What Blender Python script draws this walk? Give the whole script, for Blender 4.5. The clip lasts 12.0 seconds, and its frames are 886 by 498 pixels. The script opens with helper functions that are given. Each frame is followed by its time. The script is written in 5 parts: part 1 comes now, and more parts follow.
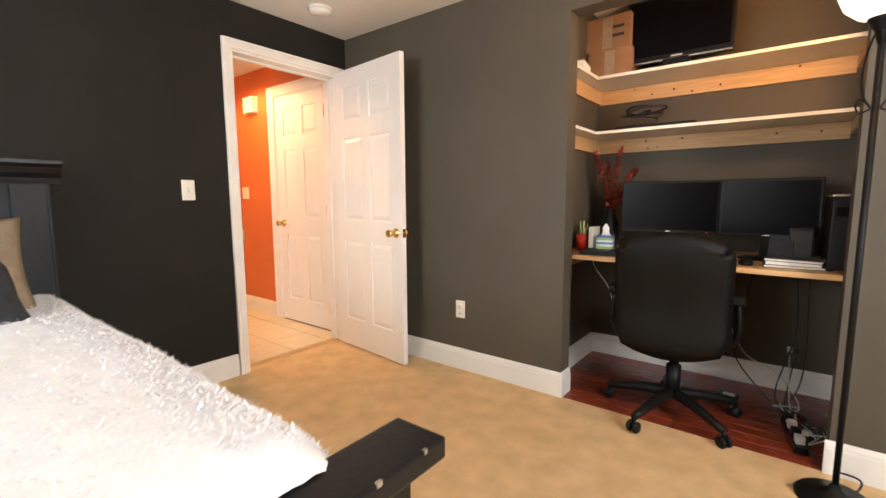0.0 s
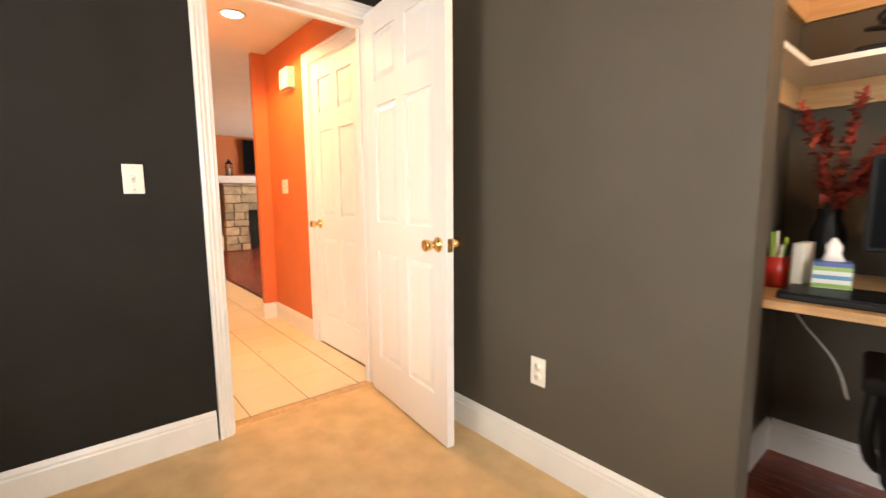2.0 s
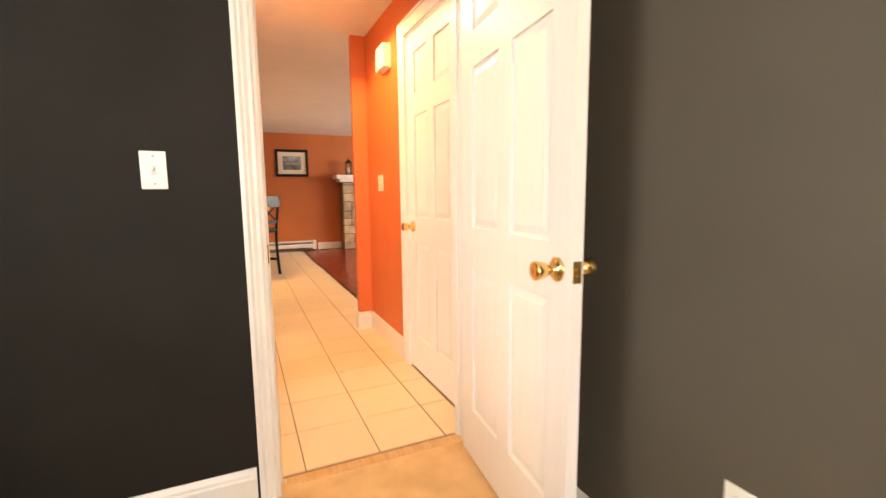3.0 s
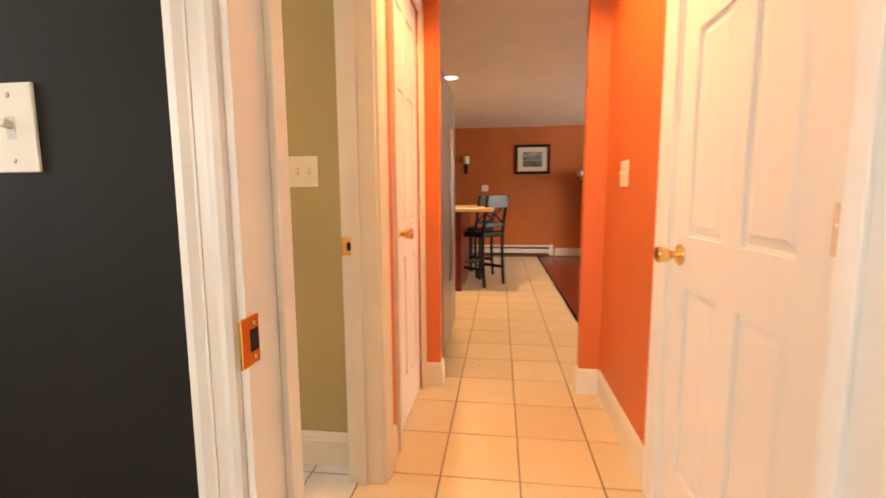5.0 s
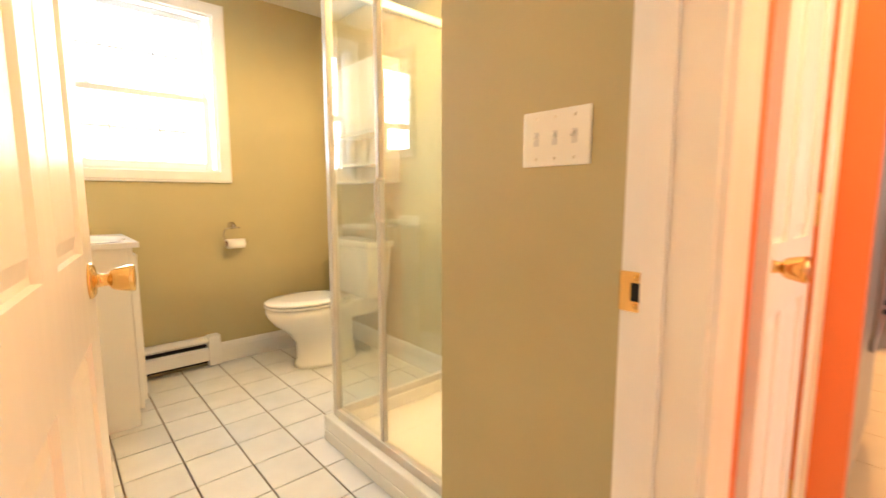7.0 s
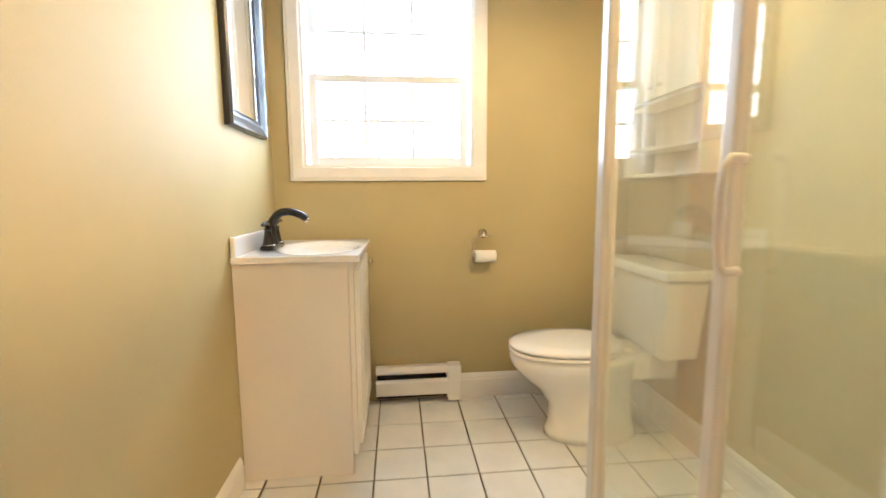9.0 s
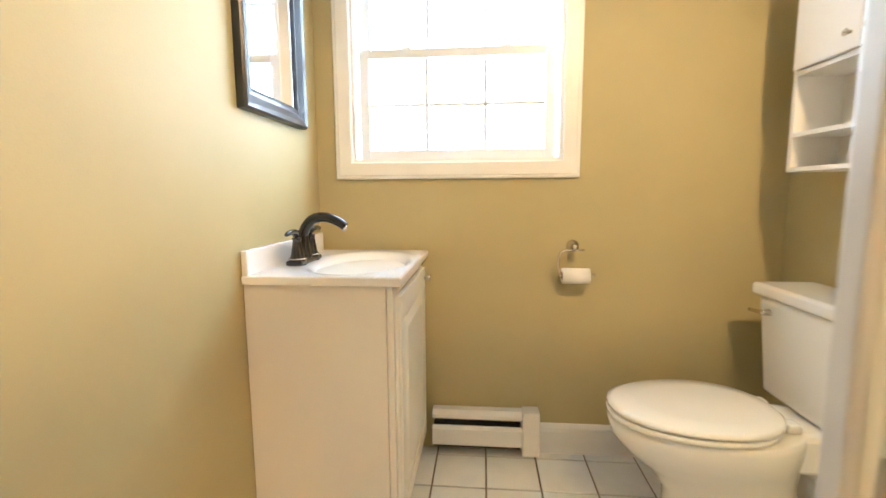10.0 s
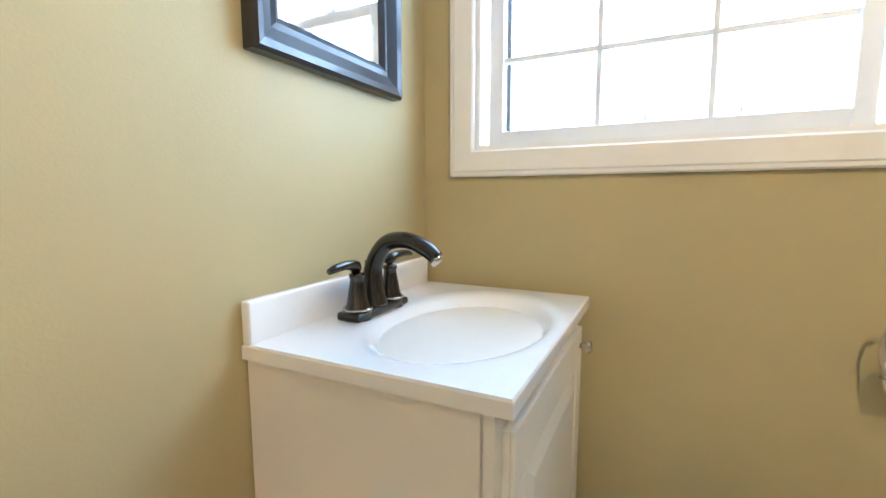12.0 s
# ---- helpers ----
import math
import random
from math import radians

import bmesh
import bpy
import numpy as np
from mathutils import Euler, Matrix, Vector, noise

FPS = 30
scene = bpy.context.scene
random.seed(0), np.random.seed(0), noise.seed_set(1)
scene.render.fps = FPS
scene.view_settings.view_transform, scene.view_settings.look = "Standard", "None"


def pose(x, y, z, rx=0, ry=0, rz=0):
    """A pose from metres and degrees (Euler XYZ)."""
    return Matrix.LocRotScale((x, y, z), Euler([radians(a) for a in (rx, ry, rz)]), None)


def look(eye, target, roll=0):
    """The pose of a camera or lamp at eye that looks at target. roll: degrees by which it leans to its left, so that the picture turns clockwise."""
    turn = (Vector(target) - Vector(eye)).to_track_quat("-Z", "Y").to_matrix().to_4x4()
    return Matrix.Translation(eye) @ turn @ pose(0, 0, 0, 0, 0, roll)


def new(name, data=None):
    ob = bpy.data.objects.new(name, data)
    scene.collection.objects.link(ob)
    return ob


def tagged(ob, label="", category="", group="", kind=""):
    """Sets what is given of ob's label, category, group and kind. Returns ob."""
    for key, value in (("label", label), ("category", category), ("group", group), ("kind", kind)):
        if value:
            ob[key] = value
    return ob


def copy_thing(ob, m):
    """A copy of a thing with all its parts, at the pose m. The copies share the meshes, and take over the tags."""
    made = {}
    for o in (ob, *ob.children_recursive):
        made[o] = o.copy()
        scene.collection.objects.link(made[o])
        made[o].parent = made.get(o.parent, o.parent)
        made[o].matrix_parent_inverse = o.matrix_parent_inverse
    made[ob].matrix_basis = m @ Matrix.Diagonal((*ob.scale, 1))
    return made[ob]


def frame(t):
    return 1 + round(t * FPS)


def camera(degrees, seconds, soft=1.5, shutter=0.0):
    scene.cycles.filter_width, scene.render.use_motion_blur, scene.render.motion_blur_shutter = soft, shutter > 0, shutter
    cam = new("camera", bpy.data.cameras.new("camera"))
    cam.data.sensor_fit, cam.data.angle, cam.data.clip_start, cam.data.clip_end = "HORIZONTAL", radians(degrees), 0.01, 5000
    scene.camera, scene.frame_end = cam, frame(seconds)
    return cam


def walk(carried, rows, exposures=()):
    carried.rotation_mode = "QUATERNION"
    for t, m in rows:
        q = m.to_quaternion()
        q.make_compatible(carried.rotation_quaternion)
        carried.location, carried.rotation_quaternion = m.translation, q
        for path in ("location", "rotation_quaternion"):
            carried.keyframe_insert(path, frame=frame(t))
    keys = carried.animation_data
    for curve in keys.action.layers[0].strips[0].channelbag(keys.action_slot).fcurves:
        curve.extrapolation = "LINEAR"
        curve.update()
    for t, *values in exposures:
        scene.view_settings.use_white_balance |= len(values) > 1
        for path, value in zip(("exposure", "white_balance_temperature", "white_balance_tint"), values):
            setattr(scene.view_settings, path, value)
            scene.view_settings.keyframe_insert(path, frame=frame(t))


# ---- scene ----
cam = camera(90.27, 12.0, shutter=0.4)
ROWS = [
    (0, 0.0319, -0.0322, 1.1294, 37.779, -6.659, 0.258),
    (0.5, -0.0673, 0.1793, 1.1287, 37.903, -6.712, 0.328),
    (1, -0.1901, 0.4233, 1.1211, 38.460, -6.861, 0.437),
    (1.5, -0.3605, 0.6624, 1.1137, 43.089, -6.974, 0.472),
    (2, -0.5558, 0.8941, 1.1097, 50.035, -7.083, 0.422),
    (2.5, -0.7948, 1.1338, 1.1048, 57.910, -7.127, 0.590),
    (2.7, -0.9030, 1.2118, 1.0999, 61.112, -7.089, 0.596),
    (4.3, -1.8375, 1.6576, 1.0902, 83.424, -6.987, 0.395),
    (4.5, -1.9389, 1.6743, 1.0867, 87.120, -6.869, 0.323),
    (5, -2.1668, 1.7203, 1.0863, 97.325, -6.806, 0.343),
    (5.5, -2.3725, 1.7254, 1.0812, 107.068, -6.769, 0.310),
    (6, -2.5752, 1.6838, 1.0811, 116.619, -6.708, 0.182),
    (6.5, -2.7998, 1.6159, 1.0719, 127.202, -6.611, 0.151),
    (7, -2.9874, 1.4956, 1.0630, 138.138, -6.808, 0.026),
    (7.5, -3.1375, 1.3621, 1.0795, 148.409, -6.880, -0.023),
    (7.7, -3.1819, 1.2982, 1.0805, 151.959, -6.920, 0.103),
    (9.3, -3.4615, 0.5859, 1.0777, 177.973, -7.010, 0.342),
    (9.5, -3.4797, 0.4922, 1.0821, 180.138, -6.993, 0.372),
    (10, -3.5046, 0.2737, 1.0830, 185.136, -7.005, 0.333),
    (10.5, -3.4898, 0.0520, 1.0875, 189.402, -6.986, 0.223),
    (11, -3.4760, -0.1446, 1.0882, 195.028, -7.002, 0.113),
    (11.5, -3.4545, -0.2981, 1.0919, 201.318, -6.998, 0.059),
    (12, -3.4276, -0.4132, 1.0954, 206.299, -6.757, 0.118),
]
# ---- end path ----
walk(cam, [(t, pose(x, y, z, 90 + pitch, roll, yaw)) for t, x, y, z, yaw, pitch, roll in ROWS],
     exposures=[(0.0, -0.15, 6700, 10), (2.5, 0.25, 7100, 10), (4.5, -0.2, 7200, 10), (5.5, -0.1, 7000, 10), (6.5, 0.3, 6650, 8), (7.5, 0.12, 6500, 8),
                (9.5, 0.03, 5600, 6), (10.5, -0.03, 5600, 6), (12.0, -0.32, 4800, 4)])

# ---- world and large lights ----
world = bpy.data.worlds.new("sky")
scene.world = world
world.use_nodes = True
wn = world.node_tree
sky = wn.nodes.new("ShaderNodeTexSky")
sky.sky_type, sky.sun_disc, sky.sun_elevation, sky.sun_rotation = "NISHITA", False, radians(38), radians(-14)
wn.links.new(sky.outputs[0], wn.nodes["Background"].inputs[0])
wn.nodes["Background"].inputs[1].default_value = 0.12


def lamp(name, kind, m, power, colour, **kw):
    d = bpy.data.lights.new(name, kind)
    d.energy, d.color = power, colour
    for k, v in kw.items():
        if k == "size":
            d.shape, d.size, d.size_y = "RECTANGLE", v[0], v[1]
        elif k == "radius":
            d.shadow_soft_size = v
        elif k == "spot":
            d.spot_size, d.spot_blend = radians(v), 0.35
    ob = new(name, d)
    ob.matrix_world = m
    return ob


WARM, DAY, SOFT, SKYLIT = (1.0, 0.52, 0.20), (0.80, 0.90, 1.0), (1.0, 0.97, 0.92), (0.95, 0.97, 1.0)
sun = bpy.data.lights.new("sun", "SUN")
sun.energy, sun.angle, sun.color = 4.0, radians(2), (1.0, 0.96, 0.9)
new("sun", sun).matrix_world = look((0, 20, 16), (4, 0, 0))
lamp("bedroom_window_light", "AREA", look((-1.65, -2.26, 1.45), (-1.6, 0, 1.15)), 72, SKYLIT, size=(1.7, 1.2))
# fill lamp added in an unseen east opening to brighten west wall and baseboard
lamp("bedroom_east_fill_light", "AREA", look((1.86, 0.45, 1.45), (0, 0.5, 1.15)), 95, SKYLIT, size=(1.5, 1.2))
lamp("bath_window_light", "AREA", look((-3.395, -1.66, 1.68), (-3.395, 0, 1.5)), 36, DAY, size=(0.80, 0.88))
# added fill lamp, lifts the dark living room from out of view
lamp("living_fill_light", "AREA", look((-8.0, 6.4, 1.5), (-8.0, 3, 0.9)), 170, SOFT, size=(2.2, 1.3))
lamp("hall_downlight", "SPOT", look((-3.83, 1.82, 2.29), (-3.83, 1.82, 0)), 110, WARM, radius=0.06, spot=150)
lamp("kitchen_downlight", "SPOT", look((-6.9, 1.2, 2.29), (-6.9, 1.2, 0)), 190, WARM, radius=0.06, spot=150)
lamp("shower_downlight", "SPOT", look((-4.2, 0.14, 2.29), (-4.2, 0.14, 0)), 150, (1.0, 0.65, 0.31), radius=0.06, spot=172)
lamp("torchiere_bulb", "POINT", pose(0.245, 2.06, 1.86), 58, WARM, radius=0.05)


# ---- materials ----
def mat(name, colour, rough=0.5, metal=0.0, var=0.12, scale=6.0, bump=0.0, bscale=60.0, spec=0.5, emit=0.0, island=0.0, coat=0.0, stretch=None, second=None):
    m = bpy.data.materials.new(name)
    m.use_nodes = True
    n, l = m.node_tree.nodes, m.node_tree.links
    b = n["Principled BSDF"]
    b.inputs["Roughness"].default_value, b.inputs["Metallic"].default_value = rough, metal
    b.inputs["Specular IOR Level"].default_value, b.inputs["Coat Weight"].default_value = spec, coat
    co = n.new("ShaderNodeTexCoord")
    mp = n.new("ShaderNodeMapping")
    l.new(co.outputs["Object"], mp.inputs[0])
    if island:
        place, shift = n.new("ShaderNodeObjectInfo"), n.new("ShaderNodeVectorMath")
        l.new(co.outputs["Object"], shift.inputs[0])
        l.new(place.outputs["Location"], shift.inputs[1])
        l.new(shift.outputs[0], mp.inputs[0])
    if stretch:
        mp.inputs["Scale"].default_value = stretch
    nz = n.new("ShaderNodeTexNoise")
    nz.inputs["Scale"].default_value, nz.inputs["Detail"].default_value = scale, 6
    l.new(mp.outputs[0], nz.inputs[0])
    mx = n.new("ShaderNodeMix")
    mx.data_type = "RGBA"
    c2 = second or [c * (1 - var) for c in colour]
    c1 = colour if second else [min(1, c * (1 + var)) for c in colour]
    mx.inputs["A"].default_value, mx.inputs["B"].default_value = (*c1, 1), (*c2, 1)
    ramp = n.new("ShaderNodeMapRange")
    ramp.inputs["From Min"].default_value, ramp.inputs["From Max"].default_value = 0.3, 0.7
    l.new(nz.outputs["Fac"], ramp.inputs[0])
    l.new(ramp.outputs[0], mx.inputs["Factor"])
    out = mx.outputs["Result"]
    if island:
        oi = n.new("ShaderNodeObjectInfo")
        hs = n.new("ShaderNodeHueSaturation")
        mr = n.new("ShaderNodeMapRange")
        mr.inputs["To Min"].default_value, mr.inputs["To Max"].default_value = 1 - island, 1 + island
        l.new(oi.outputs["Random"], mr.inputs[0])
        l.new(mr.outputs[0], hs.inputs["Value"])
        l.new(out, hs.inputs["Color"])
        out = hs.outputs[0]
    l.new(out, b.inputs["Base Color"])
    rr = n.new("ShaderNodeMapRange")
    rr.inputs["To Min"].default_value, rr.inputs["To Max"].default_value = max(0.02, rough - 0.06), min(1, rough + 0.06)
    l.new(nz.outputs["Fac"], rr.inputs[0])
    l.new(rr.outputs[0], b.inputs["Roughness"])
    if bump:
        nb = n.new("ShaderNodeTexNoise")
        nb.inputs["Scale"].default_value, nb.inputs["Detail"].default_value = bscale, 4
        l.new(mp.outputs[0], nb.inputs[0])
        bp = n.new("ShaderNodeBump")
        bp.inputs["Strength"].default_value, bp.inputs["Distance"].default_value = bump, 0.01
        l.new(nb.outputs["Fac"], bp.inputs["Height"])
        l.new(bp.outputs[0], b.inputs["Normal"])
    if emit:
        b.inputs["Emission Color"].default_value, b.inputs["Emission Strength"].default_value = (*colour, 1), emit
    return m


def glass(name, tint=(1, 1, 1), rough=0.0, low=0.04, high=0.9, film=0.0):
    m = bpy.data.materials.new(name)
    m.use_nodes = True
    n, l = m.node_tree.nodes, m.node_tree.links
    n.remove(n["Principled BSDF"])
    tr, gl, mx, lw = n.new("ShaderNodeBsdfTransparent"), n.new("ShaderNodeBsdfGlossy"), n.new("ShaderNodeMixShader"), n.new("ShaderNodeLayerWeight")
    pw, mr = n.new("ShaderNodeMath"), n.new("ShaderNodeMapRange")
    tr.inputs[0].default_value, gl.inputs["Roughness"].default_value = (*tint, 1), rough
    pw.operation = "POWER"
    pw.inputs[1].default_value = 5.0
    mr.inputs["To Min"].default_value, mr.inputs["To Max"].default_value = low, high
    l.new(lw.outputs["Facing"], pw.inputs[0])
    l.new(pw.outputs[0], mr.inputs[0])
    l.new(mr.outputs[0], mx.inputs[0])
    if film:
        df, fm, fn, fr2 = n.new("ShaderNodeBsdfDiffuse"), n.new("ShaderNodeMixShader"), n.new("ShaderNodeTexNoise"), n.new("ShaderNodeMapRange")
        df.inputs[0].default_value = (0.85, 0.86, 0.80, 1)
        fn.inputs["Scale"].default_value, fn.inputs["Detail"].default_value = 5.0, 5
        fr2.inputs["To Min"].default_value, fr2.inputs["To Max"].default_value = film * 0.5, film * 1.5
        co = n.new("ShaderNodeTexCoord")
        l.new(co.outputs["Object"], fn.inputs[0])
        l.new(fn.outputs["Fac"], fr2.inputs[0])
        l.new(fr2.outputs[0], fm.inputs[0])
        l.new(tr.outputs[0], fm.inputs[1])
        l.new(df.outputs[0], fm.inputs[2])
        l.new(fm.outputs[0], mx.inputs[1])
    else:
        l.new(tr.outputs[0], mx.inputs[1])
    l.new(gl.outputs[0], mx.inputs[2])
    l.new(mx.outputs[0], n["Material Output"].inputs[0])
    return m


def vinyl(name, colour, through_share):
    """White window vinyl; added translucency stands in for daylight bounced onto the sash."""
    m = mat(name, colour, 0.35, var=0.02)
    n, l = m.node_tree.nodes, m.node_tree.links
    tl, mx = n.new("ShaderNodeBsdfTranslucent"), n.new("ShaderNodeMixShader")
    tl.inputs[0].default_value, mx.inputs[0].default_value = (0.9, 0.93, 0.97, 1), through_share
    l.new(n["Principled BSDF"].outputs[0], mx.inputs[1])
    l.new(tl.outputs[0], mx.inputs[2])
    l.new(mx.outputs[0], n["Material Output"].inputs[0])
    return m


M_VINYL = vinyl("white_window_vinyl", (0.82, 0.82, 0.82), 0.07)
# west wall colour, about four times darker than M_GREY on the other bedroom walls
M_DARK = mat("bedroom_dark_wall", (0.020, 0.0185, 0.0165), 0.62, spec=0.12, var=0.14, scale=3, bump=0.02, bscale=250)
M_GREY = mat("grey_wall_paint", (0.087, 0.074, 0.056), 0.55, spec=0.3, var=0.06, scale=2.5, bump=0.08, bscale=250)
M_OLIVE = mat("olive_wall_paint", (0.45, 0.385, 0.205), 0.6, spec=0.3, var=0.05, scale=2, bump=0.06, bscale=250)
M_ORANGE = mat("orange_wall_paint", (0.66, 0.17, 0.05), 0.5, var=0.06, scale=2, bump=0.08, bscale=250)
M_RUST = mat("rust_wall_paint", (0.46, 0.135, 0.035), 0.55, var=0.07, scale=2, bump=0.08, bscale=250)
M_CEIL = mat("ceiling_paint", (0.78, 0.75, 0.68), 0.85, var=0.03, scale=3, bump=0.1, bscale=180)
M_TRIM = mat("white_trim_paint", (0.80, 0.78, 0.74), 0.32, var=0.03, scale=8, bump=0.03, bscale=60)
M_DOOR = mat("white_door_paint", (0.82, 0.80, 0.77), 0.36, var=0.015, scale=5, bump=0.012, bscale=30, stretch=(8, 8, 0.6))
M_CARPET = mat("beige_carpet", (0.88, 0.62, 0.34), 0.95, var=0.0, scale=8, bump=0.9, bscale=260, spec=0.1, second=(0.72, 0.49, 0.255))
M_CHERRY = mat("cherry_floor", (0.20, 0.032, 0.014), 0.26, var=0.25, scale=6, bump=0.05, bscale=30, island=0.25, stretch=(1, 12, 12))
M_TILE = mat("cream_tile", (0.72, 0.61, 0.42), 0.3, var=0.02, scale=9, bump=0.01, bscale=60, island=0.04)
M_GROUT = mat("brown_grout", (0.27, 0.20, 0.125), 0.9, var=0.2, scale=20, bump=0.3, bscale=200)
M_BTILE = mat("white_bath_tile", (0.74, 0.73, 0.70), 0.2, var=0.05, scale=8, bump=0.03, bscale=60, island=0.04)
M_BRASS = mat("polished_brass", (0.80, 0.55, 0.22), 0.16, metal=1, var=0.08, scale=12)
M_CHROME = mat("brushed_nickel", (0.62, 0.58, 0.52), 0.25, metal=1, var=0.06, scale=20)
M_BLACKP = mat("black_plastic", (0.006, 0.006, 0.006), 0.42, spec=0.2, var=0.2, scale=15, bump=0.05, bscale=200)
M_SCREEN = mat("dark_screen", (0.004, 0.004, 0.005), 0.24, var=0.05, spec=0.05)
M_LEATHER = mat("black_leather", (0.006, 0.0055, 0.005), 0.45, spec=0.16, var=0.25, scale=12, bump=0.25, bscale=180)
M_BLACKW = mat("black_stained_wood", (0.008, 0.008, 0.009), 0.33, spec=0.3, var=0.3, scale=10, bump=0.08, bscale=60, stretch=(1, 1, 6))
M_SLATE = mat("slate_painted_wood", (0.015, 0.0185, 0.022), 0.5, spec=0.25, var=0.2, scale=8, bump=0.1, bscale=60)
M_FUR = mat("white_plush", (0.90, 0.90, 0.92), 0.95, var=0.03, scale=14, bump=0.2, bscale=140, spec=0.1)
M_FABRIC = mat("dark_pillow_cloth", (0.035, 0.04, 0.05), 0.9, var=0.2, scale=30, bump=0.3, bscale=300)
M_TAN = mat("tan_pillow_cloth", (0.32, 0.25, 0.18), 0.9, var=0.15, scale=20, bump=0.3, bscale=300)
M_PINE = mat("pine_board", (0.66, 0.42, 0.20), 0.5, var=0.0, scale=5, bump=0.06, bscale=40, stretch=(1.2, 14, 14), second=(0.54, 0.31, 0.13))
M_MELA = mat("white_shelf_board", (0.80, 0.76, 0.68), 0.4, var=0.04)
M_CARD = mat("cardboard", (0.29, 0.155, 0.08), 0.85, var=0.12, scale=10, bump=0.1, bscale=90)
M_RED = mat("red_plastic", (0.42, 0.02, 0.015), 0.35, var=0.08)
M_TWIG = mat("red_dried_leaf", (0.30, 0.035, 0.02), 0.7, var=0.4, scale=30)
M_STEM = mat("dark_stem", (0.05, 0.025, 0.015), 0.8, var=0.3, scale=30)
M_CHINA = mat("white_porcelain", (0.83, 0.80, 0.74), 0.09, var=0.02, scale=4, coat=0.3)
M_MARBLE = mat("white_cultured_marble", (0.86, 0.85, 0.84), 0.12, var=0.02, scale=4, coat=0.3)
M_CAB = mat("white_cabinet_foil", (0.80, 0.77, 0.71), 0.35, var=0.02, scale=4)
M_BRONZE = mat("oil_rubbed_bronze", (0.012, 0.010, 0.009), 0.24, metal=0.2, var=0.3, scale=25, coat=0.4)
M_SILVERF = mat("pewter_black_frame", (0.020, 0.022, 0.028), 0.34, metal=0.2, var=0.2, scale=12, coat=0.3)
M_PLATE = mat("ivory_switch_plastic", (0.80, 0.77, 0.68), 0.3, var=0.02)
M_PLASTIC = mat("white_shower_acrylic", (0.80, 0.77, 0.68), 0.18, var=0.02, coat=0.2)
M_ALU = mat("white_shower_frame", (0.58, 0.55, 0.49), 0.3, var=0.05, scale=10)
M_PAPER = mat("toilet_paper", (0.84, 0.81, 0.76), 0.95, var=0.03, bump=0.2, bscale=150)
M_STEEL = mat("stainless_steel", (0.40, 0.37, 0.33), 0.33, metal=1, var=0.06, scale=4, stretch=(20, 20, 0.6))
M_STONE = mat("field_stone", (0.42, 0.32, 0.20), 0.85, var=0.3, scale=8, bump=0.6, bscale=25, island=0.3)
M_MORTAR = mat("stone_mortar", (0.24, 0.19, 0.13), 0.95, var=0.2, scale=20, bump=0.4, bscale=80)
# firebox black, also painted in for shade inside small holes and the heater slot
M_SOOT_SHADE = mat("soot_and_recess_shade", (0.012, 0.011, 0.010), 0.9, var=0.3)
M_REDCAB = mat("cherry_cabinet", (0.16, 0.018, 0.012), 0.3, var=0.2, scale=8, stretch=(6, 6, 0.8))
M_COUNT = mat("cream_counter", (0.70, 0.62, 0.48), 0.3, var=0.1, scale=30)
M_MAT = mat("cream_picture_mat", (0.74, 0.68, 0.55), 0.8, var=0.03)
M_PRINT = mat("landscape_print", (0.16, 0.19, 0.20), 0.5, var=0.0, scale=9, second=(0.05, 0.055, 0.03))
M_WIRE = mat("black_cable", (0.012, 0.012, 0.012), 0.5, var=0.1)
M_WWIRE = mat("white_cable", (0.6, 0.58, 0.54), 0.5, var=0.05)
M_BARK = mat("grey_bark", (0.34, 0.32, 0.30), 0.9, var=0.3, scale=10)
M_GROUND = mat("pale_snow_lawn", (0.7, 0.7, 0.68), 0.95, var=0.3, scale=2)
M_SIDING = mat("exterior_siding", (0.6, 0.6, 0.58), 0.7, var=0.05)
M_MIRROR = mat("mirror_silver", (0.92, 0.93, 0.93), 0.02, metal=1, var=0.0)
M_GLASS = glass("clear_glass")
M_SHGLASS = glass("shower_glass", (0.94, 0.96, 0.93), 0.01, low=0.09, film=0.05)
M_BULB = mat("lit_bulb", (1.0, 0.80, 0.52), 0.4, var=0, emit=14.0)
M_SHADE = mat("frosted_glass_shade", (1.0, 0.82, 0.62), 0.4, var=0, emit=2.2)
M_FLAME = mat("standby_light", (1.0, 0.1, 0.05), 0.4, var=0, emit=2.0)


# ---- mesh helpers ----
def box(bm, x0, x1, y0, y1, z0, z1, bevel=0.0, seg=2, m=None):
    g = bmesh.ops.create_cube(bm, size=1.0)["verts"]
    for v in g:
        v.co = Vector((x0 + (v.co.x + 0.5) * (x1 - x0), y0 + (v.co.y + 0.5) * (y1 - y0), z0 + (v.co.z + 0.5) * (z1 - z0)))
    if bevel:
        es = {e for v in g for e in v.link_edges}
        g = bmesh.ops.bevel(bm, geom=list(es), offset=bevel, segments=seg, profile=0.6, affect="EDGES")["verts"]
    if m is not None:
        bmesh.ops.transform(bm, matrix=m, verts=list(g))
    return bm


def B(*a, **k):
    return box(bmesh.new(), *a, **k)


